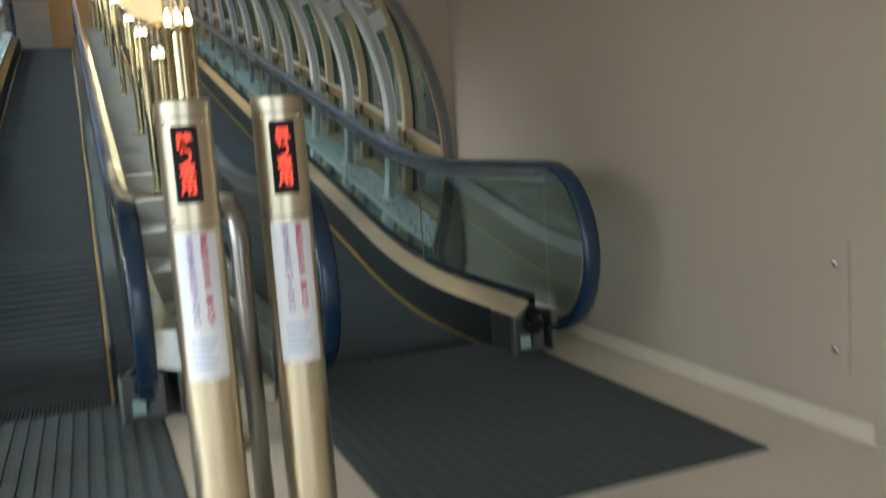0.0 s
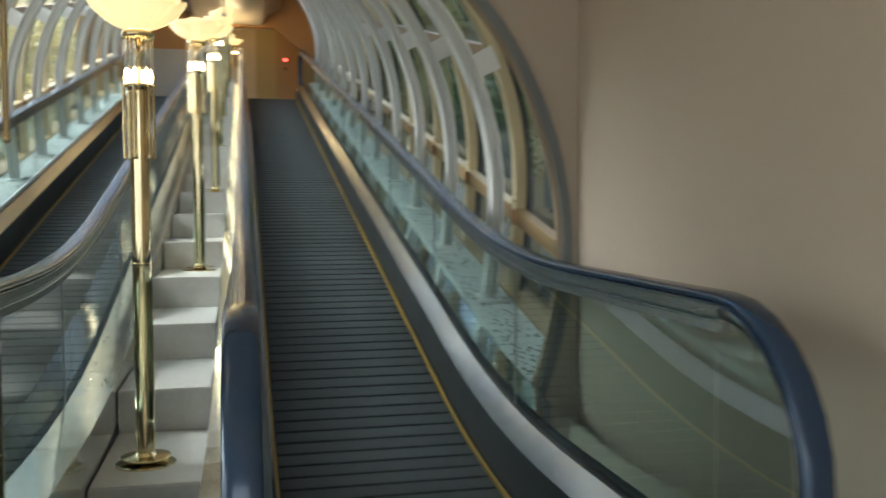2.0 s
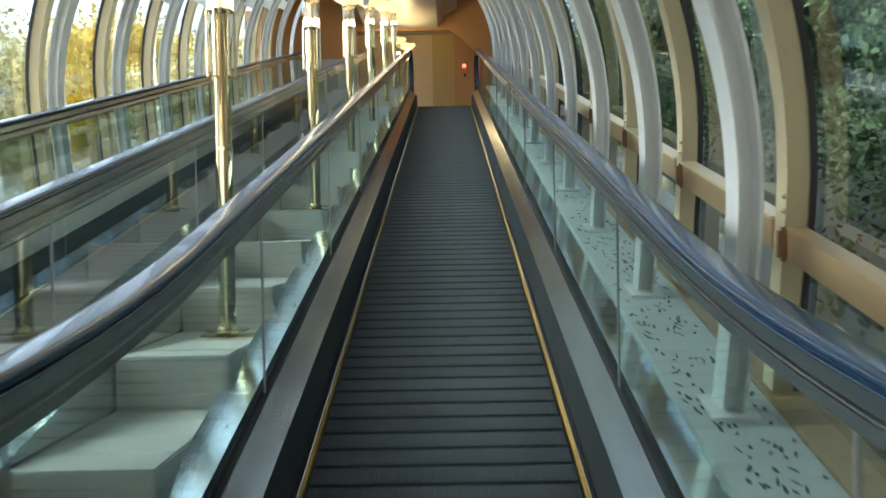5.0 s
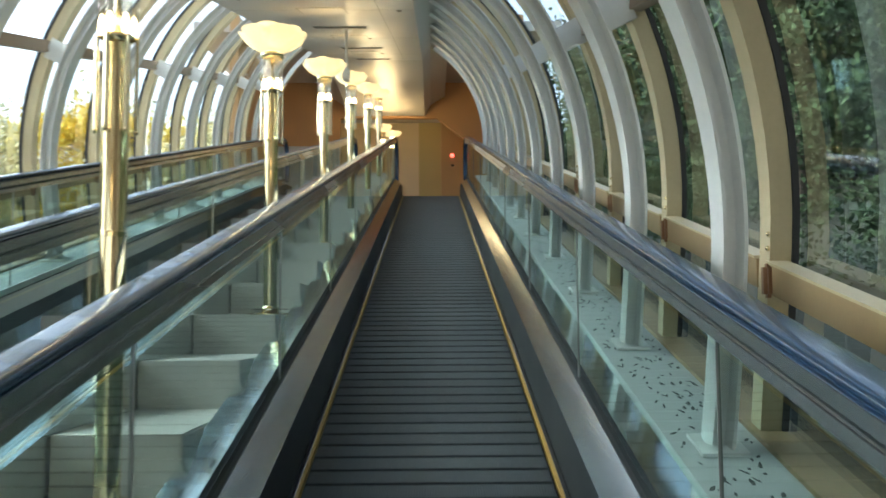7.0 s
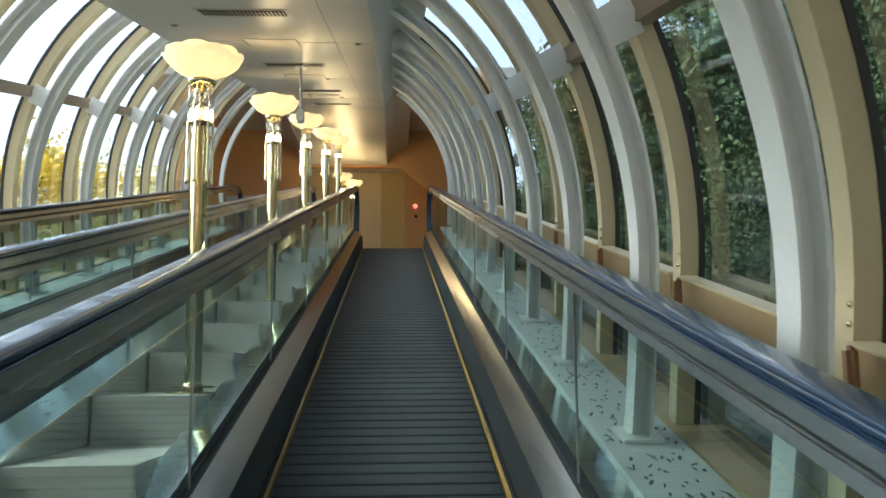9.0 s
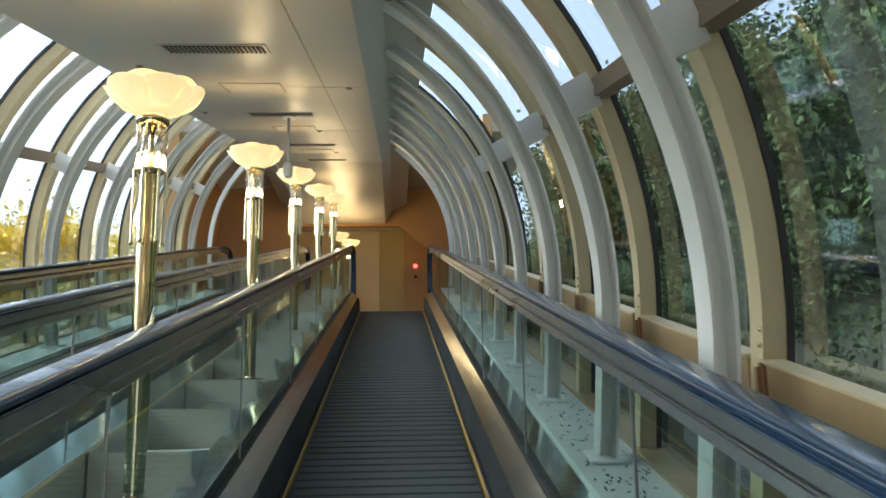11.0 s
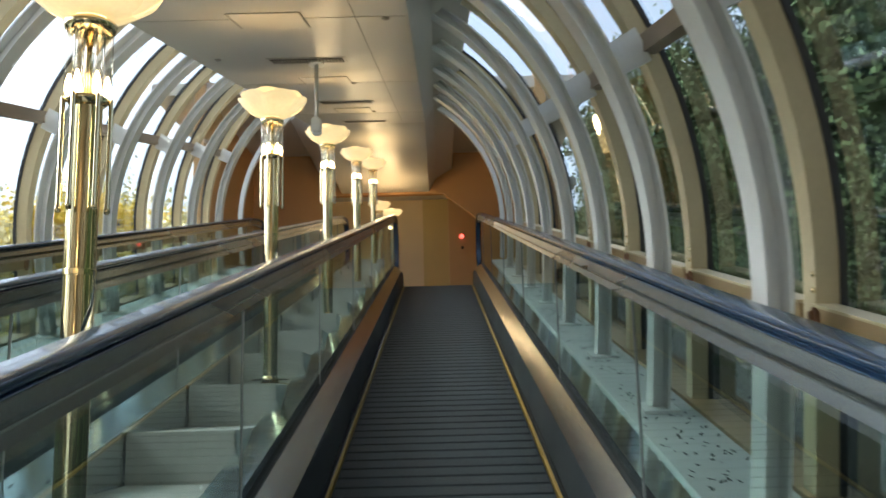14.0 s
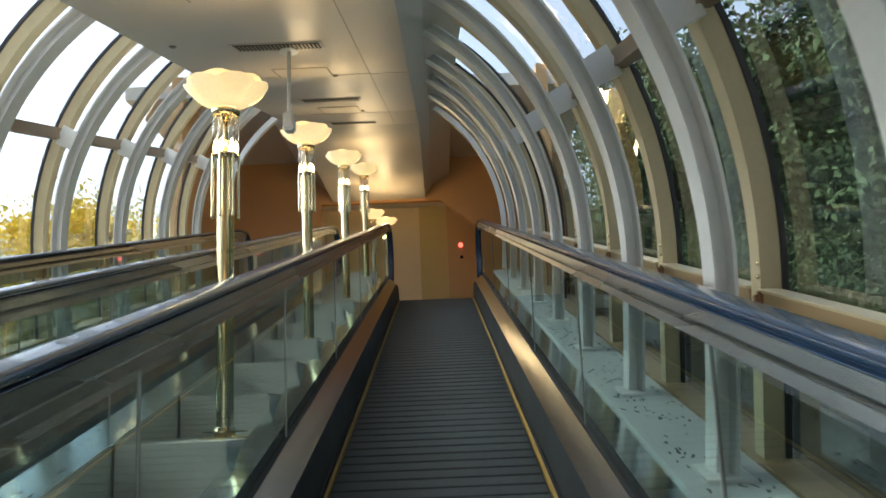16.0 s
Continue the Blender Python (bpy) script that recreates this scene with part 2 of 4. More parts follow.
def beam_section(r0, r1, w, flange=0.011, web=0.012):
    """An I-shaped rolled section."""
    return [(r0, -w), (r0 + flange, -w), (r0 + flange + 0.010, -web), (r1 - flange - 0.010, -web), (r1 - flange, -w), (r1, -w),
            (r1, w), (r1 - flange, w), (r1 - flange - 0.010, web), (r0 + flange + 0.010, web), (r0 + flange, w), (r0, w)]


def arch_bar(r0, r1, w, y, a0, a1, side, n=22, hc=0.90):
    """A flat-sided curved bar in an upright plane."""
    bm = bmesh.new()
    rings = []
    for i in range(n + 1):
        a = radians(a0 + (a1 - a0) * i / n)
        c, s = side * math.cos(a), math.sin(a)
        rings.append([bm.verts.new((TX + r * c, y + dy, lin(y) + hc + r * s)) for r, dy in ((r0, -w), (r1, -w), (r1, w), (r0, w))])
    for a, b in zip(rings, rings[1:]):
        for k in range(4):
            bm.faces.new((a[k], a[(k + 1) % 4], b[(k + 1) % 4], b[k]))
    bm.faces.new(rings[0])
    bm.faces.new(rings[-1])
    return bm


def knob(x, y, z, r):
    bm = bmesh.new()
    bmesh.ops.create_uvsphere(bm, u_segments=10, v_segments=6, radius=r)
    bm.transform(Matrix.Translation((x, y, z)))
    return bm


A_FOOT, A_TOP, A_BRK = -17.2, 68.0, 28.0
HT = 0.89                                # height of the transom over the incline
for side, word in ((1, "east"), (-1, "west")):
    for y, ym in zip(RIBS, MULS):
        rib = thing("rib", (TX + side * RI, y, lin(y) + 0.3), "white painted steel rib curving up from a foot plate", "rib", "ribs of the tube")
        part("beam", arch_sweep(beam_section(RI, RO, 0.06), y, A_FOOT, A_TOP, side, RC, 30, 0.12), M_RIB, rib)
        fx = TX + side * (RI + RO) / 2 * 0.995
        fy = y - SLOPE * 0.33
        part("foot_plate", sweep([(fx - 0.075, LEDGE + 0.004), (fx + 0.075, LEDGE + 0.004), (fx + 0.075, LEDGE + 0.016), (fx - 0.075, LEDGE + 0.016)], [fy - 0.085, fy + 0.085], lin), M_RIB, rib)
        part("bracket", arch_sweep(bar_section(RO - 0.004, RM - 0.02, 0.007, 0.03), y, A_BRK - 2.2, A_BRK + 2.0, side, RC, 3), M_RIB, rib)
        mul = thing("mullion", (TX + side * RM, ym, lin(ym) + 0.3), "cream painted curved window mullion with dark gaskets", "mullion", "mullions of the tube")
        part("bar", arch_sweep(bar_section(RM - 0.04, RM + 0.03, 0.045), ym, -20, A_TOP, side, MC, 26, 0.0), M_MULLION, mul)
        part("gasket", arch_sweep(bar_section(RM + 0.031, RM + 0.052, 0.053), ym, -20, A_TOP, side, MC, 26, 0.0), M_GASKET, mul)
        yc = ym - SLOPE * HT - 0.052
        cx = TX + side * (RM - 0.05)
        part("clip", boxed(cx - 0.018, cx + 0.018, yc - 0.022, yc + 0.022, lin(yc) + HT - 0.06, lin(yc) + HT + 0.05, bevel=0.012), M_CLIP, mul, "brown rounded end clip of the transom")
        for dz in (0.10, 0.145):
            part("bolt", knob(TX + side * (RM - 0.042), yc + 0.035 - SLOPE * dz, lin(yc) + HT + dz, 0.009), M_BRASS, mul, "small brass bolt head", smooth=True)
    for i, y in enumerate(MULS[:-1]):
        y2 = MULS[i + 1]
        win = tagged(new("window"), "curved clear glass bay between cream mullions", "window", "glass bays", "structure")
        bm = bmesh.new()
        n = 20
        for k in range(n):
            corners = []
            for q, yy in ((k, y + 0.05), (k + 1, y + 0.05), (k + 1, y2 - 0.05), (k, y2 - 0.05)):
                a = radians(-20 + (A_TOP + 20) * q / n)
                h = MC + RG * math.sin(a)
                corners.append(bm.verts.new((TX + side * RG * (math.cos(a) if a > 0 else 1.0), yy - SLOPE * h, lin(yy) + h)))
            bm.faces.new(corners)
        bmesh.ops.remove_doubles(bm, verts=bm.verts[:], dist=1e-4)
        pane = part("pane", bm, M_PANE, win, smooth=True)
        pane.visible_shadow = False
        a = radians(27.0)
        for nm, cx, cz, m_, h_ in (("purlin", TX + side * RM * math.cos(a), (MC + RM * math.sin(a)) * 1.055, M_PURLIN, 0.042), ("transom", TX + side * (RM - 0.01), HT, M_SILL, 0.048)):
            back = SLOPE * cz * 0.95
            part(nm, sweep([(cx - 0.035, cz - h_), (cx + 0.035, cz - h_), (cx + 0.035, cz + h_), (cx - 0.035, cz + h_)], [y + 0.047 - back, y2 - 0.047 - back], lin), m_, win)
            if nm == "transom":
                part("transom_cap", sweep([(cx - 0.042, cz + h_ + 0.001), (cx + 0.03, cz + h_ + 0.001), (cx + 0.03, cz + h_ + 0.010), (cx - 0.042, cz + h_ + 0.010)], [y + 0.05 - back, y2 - 0.05 - back], lin), M_MULLION, win, "pale cap strip along the transom")
    # first bay between the arch wall and the first mullion
    bm = bmesh.new()
    for k in range(20):
        corners = []
        for q, far in ((k, 0), (k + 1, 0), (k + 1, 1), (k, 1)):
            a = radians(-20 + (A_TOP + 20) * q / 20)
            h = MC + RG * math.sin(a)
            yy = MULS[0] - 0.05 - SLOPE * h
            corners.append(bm.verts.new((TX + side * RG * (math.cos(a) if a > 0 else 1.0), yy if far else YA + 0.062, lin(MULS[0] - 0.05) + h - (0 if far else SLOPE * (yy - YA - 0.152)))))
        bm.faces.new(corners)
    bmesh.ops.remove_doubles(bm, verts=bm.verts[:], dist=1e-4)
    win = tagged(new("window"), "curved clear glass bay beside the arch wall", "window", "glass bays", "structure")
    pane = part("pane", bm, M_PANE, win, smooth=True)
    pane.visible_shadow = False
    cx = TX + side * (RM - 0.01)
    part("transom", sweep([(cx - 0.035, HT - 0.048), (cx + 0.035, HT - 0.048), (cx + 0.035, HT + 0.048), (cx - 0.035, HT + 0.048)], [YA + 0.062, MULS[0] - 0.047 - SLOPE * HT], lin), M_SILL, win)
    s = side
    ledge = [(TX + s * 1.700, LEDGE), (TX + s * 1.995, LEDGE), (TX + s * 1.995, 0.05), (TX + s * 1.700, 0.05)]
    structure("ledge_" + word, sweep(ledge, [YA + 0.063, YE + 0.6], lin), M_LEDGE, "white painted sloping ledge speckled with dark flecks under the ribs", "ledge")
    structure("sill_" + word, sweep([(TX + s * 1.998, 0.02), (TX + s * 2.16, 0.02), (TX + s * 2.16, 0.36), (TX + s * 1.998, 0.36)], [YA + 0.063, YE + 0.6], lin), M_SILL, "ochre painted sill along the foot of the glazing", "sill")

for side, word in ((1, "east"), (-1, "west")):
    structure("trim_end_" + word, arch_sweep(bar_section(RI, RI + 0.06, 0.04), YE + 0.35, -16, 66, side, RC, 30, 0.12), M_RIB, "white painted steel ring at the upper end of the tube", "trim")

structure("ceiling", sweep([(AX - 0.79, CEIL), (AX + 0.79, CEIL), (AX + 0.92, CEIL + 0.24), (AX + 1.22, CEIL + 0.42), (AX - 1.22, CEIL + 0.42), (AX - 0.92, CEIL + 0.24)], [5.7, 18.8, 22.9], lambda v: min(lin(v), 5.70 - CEIL)), M_CEIL, "pale painted sloping ceiling with bevelled edges", "ceiling")
structure("ceiling_foot", sweep([(AX - 1.3, CEIL + 0.36), (AX + 1.3, CEIL + 0.36), (AX + 1.3, CEIL + 0.5), (AX - 1.3, CEIL + 0.5)], [YA + 0.062, 5.7], lin), M_CEIL, "pale raised ceiling just inside the arch", "ceiling")

# ---- lower landing ----
ARCH_R = 1.878


def arch_wall(y0, y1, x0, x1, z0, z1, r, zc):
    """A wall with a round-headed hole centred on TX."""
    bm = bmesh.new()
    n = 40
    inner, outer = [], []
    for i in range(n + 1):
        a = radians(-25 + 230 * i / n)
        c, s = math.cos(a), math.sin(a)
        inner.append((TX + r * c, zc + r * s))
        px = x1 if c > 0 else x0
        k = min((px - TX) / c if abs(c) > 1e-6 else 1e9, ((z1 - zc) / s if s > 1e-6 else (z0 - zc) / s if s < -1e-6 else 1e9))
        outer.append((TX + k * c, zc + k * s))
    for (a, b), (c, d) in (((inner[i], inner[i + 1]), (outer[i], outer[i + 1])) for i in range(n)):
        f = [bm.verts.new((p[0], y0, p[1])) for p in (a, b, d, c)]
        g = [bm.verts.new((p[0], y1, p[1])) for p in (a, b, d, c)]
        bm.faces.new(f)
        bm.faces.new(g)
        bm.faces.new((f[0], f[1], g[1], g[0]))
        bm.faces.new((f[2], f[3], g[3], g[2]))
    bmesh.ops.remove_doubles(bm, verts=bm.verts[:], dist=1e-4)
    return bm


WX = 1.035
zc = lin(YA) + 1.03
structure("wall_north", arch_wall(YA, YA + 0.06, AX - 5, WX + 3, -0.3, 6.0, ARCH_R, zc), M_WALL, "plain beige wall with an arched opening into the tube", "wall")
structure("trim", arch_bar(ARCH_R - 0.005, ARCH_R + 0.045, 0.012, YA - 0.006, -25, 205, 1, 60, 1.03), M_CLAD, "thin dark metal trim round the arch", "trim")
structure("trim_reveal", arch_bar(ARCH_R - 0.022, ARCH_R - 0.006, 0.024, YA + 0.031, -25, 205, 1, 60, 1.03), M_PURLIN, "tan metal reveal inside the arch", "trim")
structure("wall_east", boxed(WX, WX + 0.15, -6, YA, 0, 4.2), M_WALL, "plain beige wall beside the lower landing", "wall")
# unseen west wall; its window is added so daylight reaches the landing
bm = boxed(AX - 4.2, AX - 4.05, -6, -4.6, 0, 4.2)
box(bm, AX - 4.2, AX - 4.05, 2.6, YA, 0, 4.2)
box(bm, AX - 4.2, AX - 4.05, -4.6, 2.6, 3.1, 4.2)
box(bm, AX - 4.2, AX - 4.05, -4.6, 2.6, 0, 0.3)
structure("wall_west", bm, M_WALL, "plain unseen beige wall with a long added window across the hall", "wall")
pane = structure("window_hall", boxed(AX - 4.14, AX - 4.12, -4.6, 2.6, 0.3, 3.1), M_PANE, "long clear glass hall window, unseen, added to let daylight in", "window")
pane.visible_shadow = False
# added area lamp that stands in for sky light at the west window
side_fill = new("hall_fill", bpy.data.lights.new("hall_fill", "AREA"))
side_fill.data.shape, side_fill.data.size, side_fill.data.size_y, side_fill.data.energy, side_fill.data.color = "RECTANGLE", 7.0, 2.7, 18, (1.0, 0.97, 0.92)
side_fill.matrix_world = look((AX - 4.02, -1.0, 1.7), (0, -1.0, 1.4))
# south wall behind the camera; the glazed opening is added to admit light
bm = boxed(AX - 4.2, AX - 3.2, -6.15, -6, 0, 4.2)
box(bm, WX - 0.7, WX + 0.15, -6.15, -6, 0, 4.2)
box(bm, AX - 3.2, WX - 0.7, -6.15, -6, 3.0, 4.2)
structure("wall_south", bm, M_WALL, "plain unseen beige wall with a wide added glazed entrance", "wall")
pane = structure("window_entrance", boxed(AX - 3.2, WX - 0.7, -6.09, -6.07, 0, 3.0), M_PANE, "wide clear glass entrance front, unseen, added to let daylight in", "window")
pane.visible_shadow = False
# fill lamp added in the entrance opening in place of the sky
south_fill = new("entrance_fill", bpy.data.lights.new("entrance_fill", "AREA"))
south_fill.data.shape, south_fill.data.size, south_fill.data.size_y, south_fill.data.energy, south_fill.data.color = "RECTANGLE", 4.4, 2.8, 19, (1.0, 0.97, 0.92)
south_fill.matrix_world = look((AX - 0.8, -5.95, 1.55), (AX - 0.6, 0, 1.0))
structure("ceiling_hall", boxed(AX - 4.2, WX + 0.15, -6, YA, 4.2, 4.35), M_CEIL, "pale ceiling of the lower hall", "ceiling")
structure("floor", boxed(AX - 4.2, WX + 0.15, -6, YA, -0.2, 0), M_FLOOR, "polished cream stone floor of the lower landing", "floor")
structure("baseboard", boxed(WX - 0.02, WX, 1.02, YA, 0, 0.085, bevel=0.005), M_FLOOR, "pale stone skirting along the beige wall", "baseboard")

# ---- moving walks ----
M_STICKER = mat("sticker", (0.45, 0.6, 0.55), 0.5, var=0.2, grain=90, bump=0)
YN = 2.655            # where the newel's arc begins
YT = 20.15            # upper newel
DECK_LO, DECK_HI, RAIL = 0.22, 0.302, 1.043


def rail_line(x, lo, hi):
    """The loop of a handrail: up round the lower newel, along the incline, and down round the upper newel."""
    pts = []
    r = (RAIL - 0.20) / 2
    for i in range(15):
        a = radians(-90 - 180 * i / 14)
        pts.append((x, lo + r * 0.95 * math.cos(a), run(lo) + 0.20 + r + r * math.sin(a)))
    for y in span(lo + 0.12, hi - 0.12, 0.2):
        pts.append((x, y, run(y) + RAIL))
    for i in range(15):
        a = radians(90 - 180 * i / 14)
        pts.append((x, hi + r * 0.95 * math.cos(a), run(hi) + 0.20 + r + r * math.sin(a)))
    return pts


def moving_walk(xc):
    walk_ob = thing("moving_walk", (xc, Y0, 0), "inclined moving walk with glass balustrades and dark blue rubber handrails", "moving walk", "moving walks")
    ys = span(3.34, 20.4, 0.2)
    for s in (-1, 1):
        X = lambda d: xc + s * d
        part("yellow_line", sweep([(X(0.482), 0.006), (X(0.497), 0.006), (X(0.497), -0.02), (X(0.482), -0.02)], ys, run), M_YELLOW, walk_ob)
        part("skirt_brush", sweep([(X(0.508), 0.012), (X(0.516), 0.012), (X(0.516), -0.02), (X(0.508), -0.02)], ys, run), M_BLACK, walk_ob)
        part("skirt", sweep([(X(0.517), -0.03), (X(0.530), DECK_LO), (X(0.545), DECK_LO), (X(0.545), -0.03)], span(3.24, 20.44, 0.2), run), M_SKIRT, walk_ob)
        dy = span(2.90, 20.3, 0.2)
        part("inner_deck", sweep([(X(0.528), DECK_LO + 0.002), (X(0.612), DECK_HI), (X(0.612), DECK_HI - 0.02), (X(0.546), DECK_LO - 0.01)], dy, run), M_DECK, walk_ob, "brushed metal inner deck")
        part("glazing_channel", sweep([(X(0.613), DECK_HI + 0.006), (X(0.645), DECK_HI + 0.006), (X(0.645), 0.05), (X(0.613), 0.05)], span(2.95, 20.25, 0.2), run), M_BLACK, walk_ob)
        inner = xc < -1 and s > 0
        up = 0.128 if inner else 0.040
        rim = 0.798 if inner else 0.776
        part("outer_deck", sweep([(X(0.646), DECK_HI + up), (X(rim), DECK_HI + up - 0.012), (X(rim), DECK_HI - 0.08), (X(0.646), DECK_HI - 0.03)], dy, run), M_OUTER, walk_ob, "metal outer deck")
        part("cladding", sweep([(X(rim - 0.013), DECK_HI - 0.078), (X(rim - 0.003), DECK_HI - 0.082), (X(rim - 0.003), -0.15), (X(rim - 0.013), -0.15)], span(2.95, 20.25, 0.2), run), M_CLAD, walk_ob, "dark metal side cladding")
        # end box under the newel
        part("end_box", boxed(min(X(0.531), X(0.72)), max(X(0.531), X(0.72)), 2.95, 3.26, 0.0, 0.215, bevel=0.01), M_ALUDARK, walk_ob)
        part("end_post", boxed(min(X(0.520), X(0.533)), max(X(0.520), X(0.533)), 2.92, 2.97, 0.0, 0.225, bevel=0.004), M_ALU, walk_ob)
        part("inlet_box", boxed(min(X(0.588), X(0.668)), max(X(0.588), X(0.668)), 2.85, 2.948, 0.125, 0.212, bevel=0.02), M_BLACK, walk_ob, "black handrail inlet")
        part("sticker", boxed(X(0.60) - 0.03, X(0.60) + 0.03, 2.944, 2.9485, 0.035, 0.105), M_STICKER, walk_ob, "pale green safety sticker")
        # glass panels, butted with thin gaps
        cuts = [2.70 + 1.83 * k for k in range(10)] + [20.1]
        for a, b in zip(cuts, cuts[1:]):
            bm = bmesh.new()
            pts = span(a + 0.004, b - 0.004, 0.15)
            top = RAIL - 0.075
            lo0 = [(X(0.628), y, run(y) + DECK_HI) for y in pts]
            hi0 = [(X(0.628), y, run(y) + top) for y in pts]
            for i in range(len(pts) - 1):
                bm.faces.new([bm.verts.new(p) for p in (lo0[i], lo0[i + 1], hi0[i + 1], hi0[i])])
            if a < 3:
                r = (RAIL - 0.20) / 2 - 0.05
                fan = [(X(0.628), a + 0.0 + r * 0.95 * math.cos(radians(90 + 15 * i)), 0.22 + r + 0.04 + r * math.sin(radians(90 + 15 * i))) for i in range(11)]
                bm.faces.new([bm.verts.new(p) for p in fan + [(X(0.628), a, DECK_HI)]])
            bmesh.ops.remove_doubles(bm, verts=bm.verts[:], dist=1e-4)
            g = part("glass_panel", bm, M_GLASS, walk_ob, "clear tempered glass panel")
            g.visible_shadow = False
        for c in cuts[1:-1]:
            part("glass_joint", sweep([(X(0.624), DECK_HI), (X(0.632), DECK_HI), (X(0.632), RAIL - 0.08), (X(0.624), RAIL - 0.08)], [c - 0.003, c + 0.003], run), M_CLAD, walk_ob)
        loop = rail_line(X(0.628), YN, YT)
        part("handrail", pipe(loop, (0.041, 0.0145), 20, across=(1, 0, 0), square=0.75), M_RUBBER, walk_ob, "glossy dark blue rubber handrail", smooth=True)
        part("rail_guide", pipe([(x, y + (0.018 if y < YN else -0.018 if y > YT else 0), z - (0.018 if z > run(y) + 0.6 else -0.018)) for x, y, z in loop], (0.037, 0.0055), 12, across=(1, 0, 0)), M_RUBBER, walk_ob, "inner lip of the rubber handrail", smooth=True)
        part("rail_profile", sweep([(X(0.603), RAIL - 0.062), (X(0.653), RAIL - 0.062), (X(0.653), RAIL - 0.054), (X(0.646), RAIL - 0.024), (X(0.610), RAIL - 0.024), (X(0.603), RAIL - 0.054)], span(YN, YT, 0.2), run), M_PROFILE, walk_ob, "brushed metal handrail profile")
        bend = []
        rr = (RAIL - 0.20) / 2 - 0.043
        for i in range(17):
            a = radians(-100 - 172 * i / 16)
            bend.append((X(0.628), YN + (rr + 0.002) * 0.95 * math.cos(a), 0.20 + rr + 0.043 + rr * math.sin(a)))
        part("newel_profile", pipe(bend, (0.024, 0.017), 12, across=(1, 0, 0), square=0.5), M_PROFILE, walk_ob, "curved metal profile round the newel", smooth=True)
        part("rail_bead", sweep([(X(0.600), RAIL - 0.067), (X(0.656), RAIL - 0.067), (X(0.656), RAIL - 0.0625), (X(0.600), RAIL - 0.0625)], span(YN, YT, 0.2), run), M_STEEL, walk_ob, "bright steel bead")
        part("glass_clamp", sweep([(X(0.606), RAIL - 0.096), (X(0.650), RAIL - 0.096), (X(0.642), RAIL - 0.0675), (X(0.614), RAIL - 0.0675)], span(YN, YT, 0.2), run), M_PROFILE, walk_ob, "grey metal clamp along the glass")
    for y, z in ((3.36, 0.0), (20.3, TOP)):
        prof = [(xc - 0.48, -0.01)]
        for k in range(48):
            x = xc - 0.47 + 0.02 * k
            prof += [(x - 0.006, 0.002), (x - 0.004, 0.007), (x + 0.004, 0.007), (x + 0.006, 0.002)]
        prof.append((xc + 0.48, -0.01))
        part("comb_plate", sweep(prof, [y - 0.05, y + 0.13], lambda v: run(y)), M_SKIRT, walk_ob, "toothed metal comb plate")
    # pallets, each with cross cleats; alike ones share one mesh
    L = 0.135
    bmx = bmesh.new()
    prof = [(-0.474, -0.02), (-0.474, 0.0)]
    for k in range(94):
        x = -0.465 + 0.01 * k
        prof += [(x - 0.003, 0.0), (x - 0.0025, 0.0045), (x + 0.0025, 0.0045), (x + 0.003, 0.0)]
    prof += [(0.474, 0.0), (0.474, -0.02)]
    sweep(prof, [-L / 2 + 0.020, L / 2 - 0.001], lambda v: 0.0, True, bmx)
    me = bpy.data.meshes.new("pallet")
    bmx.to_mesh(me)
    bmx.free()
    me.materials.append(M_PALLET)
    y = 3.56
    while y < 20.3:
        p = new("pallet", me)
        p.parent = walk_ob
        p.matrix_parent_inverse = walk_ob.matrix_basis.inverted()
        g = (run(y + 0.05) - run(y - 0.05)) / 0.1
        p.matrix_basis = Matrix.Translation((xc, y, run(y) - 0.001)) @ Matrix.Rotation(math.atan(g), 4, "X")
        y += L * math.cos(math.atan(g))
    part("pit_cover", boxed(xc - 0.515, xc + 0.515, 3.312, 4.779, 0.0005, 0.0018), M_GROOVE, walk_ob)
    part("pallet_bed", sweep([(xc - 0.50, -0.03), (xc + 0.50, -0.03), (xc + 0.50, -0.10), (xc - 0.50, -0.10)], ys, run), M_GROOVE, walk_ob)
    return walk_ob


moving_walk(0.0)
moving_walk(X2)

# ribbed mats in front of both walks
for xc, y0 in ((0.0, 1.20), (X2, 1.20)):
    m = thing("mat", (xc, 2.3, 0), "dark grey ribbed entrance mat set into the stone floor", "mat", "ribbed mats")
    bm = boxed(xc - 0.70, xc + 0.70, y0, 3.308, 0.001, 0.006)
    part("base", bm, M_MAT, m)
    n = 22
    for k in range(n):
        x = xc - 0.672 + 1.344 * k / (n - 1)
        part("rib_strip", boxed(x - 0.018, x + 0.018, y0 + 0.01, 3.30, 0.006, 0.010), M_MATLINE, m)

# ---- stepped plinth between the walks ----
plinth = thing("stepped_plinth", (AX, 8, 0), "grey concrete plinth rising in level steps between the walks", "plinth", "", "structure")
SP = 0.83
for k in range(-1, 20):
    y = 3.97 + SP * k
    top = lin(y) + 0.405
    z0 = max(-0.1, top - 0.9)
    if y > 19.8:
        break
    part("step", boxed(AX - 0.277, AX + 0.140, y, y + SP - 0.002, z0, top, bevel=0.006), M_STEP, plinth)
part("landing_strip", boxed(AX - 0.277, AX + 0.14, 2.9, 3.97 - SP - 0.002, 0.0, 0.09, bevel=0.006), M_FLOOR, plinth)


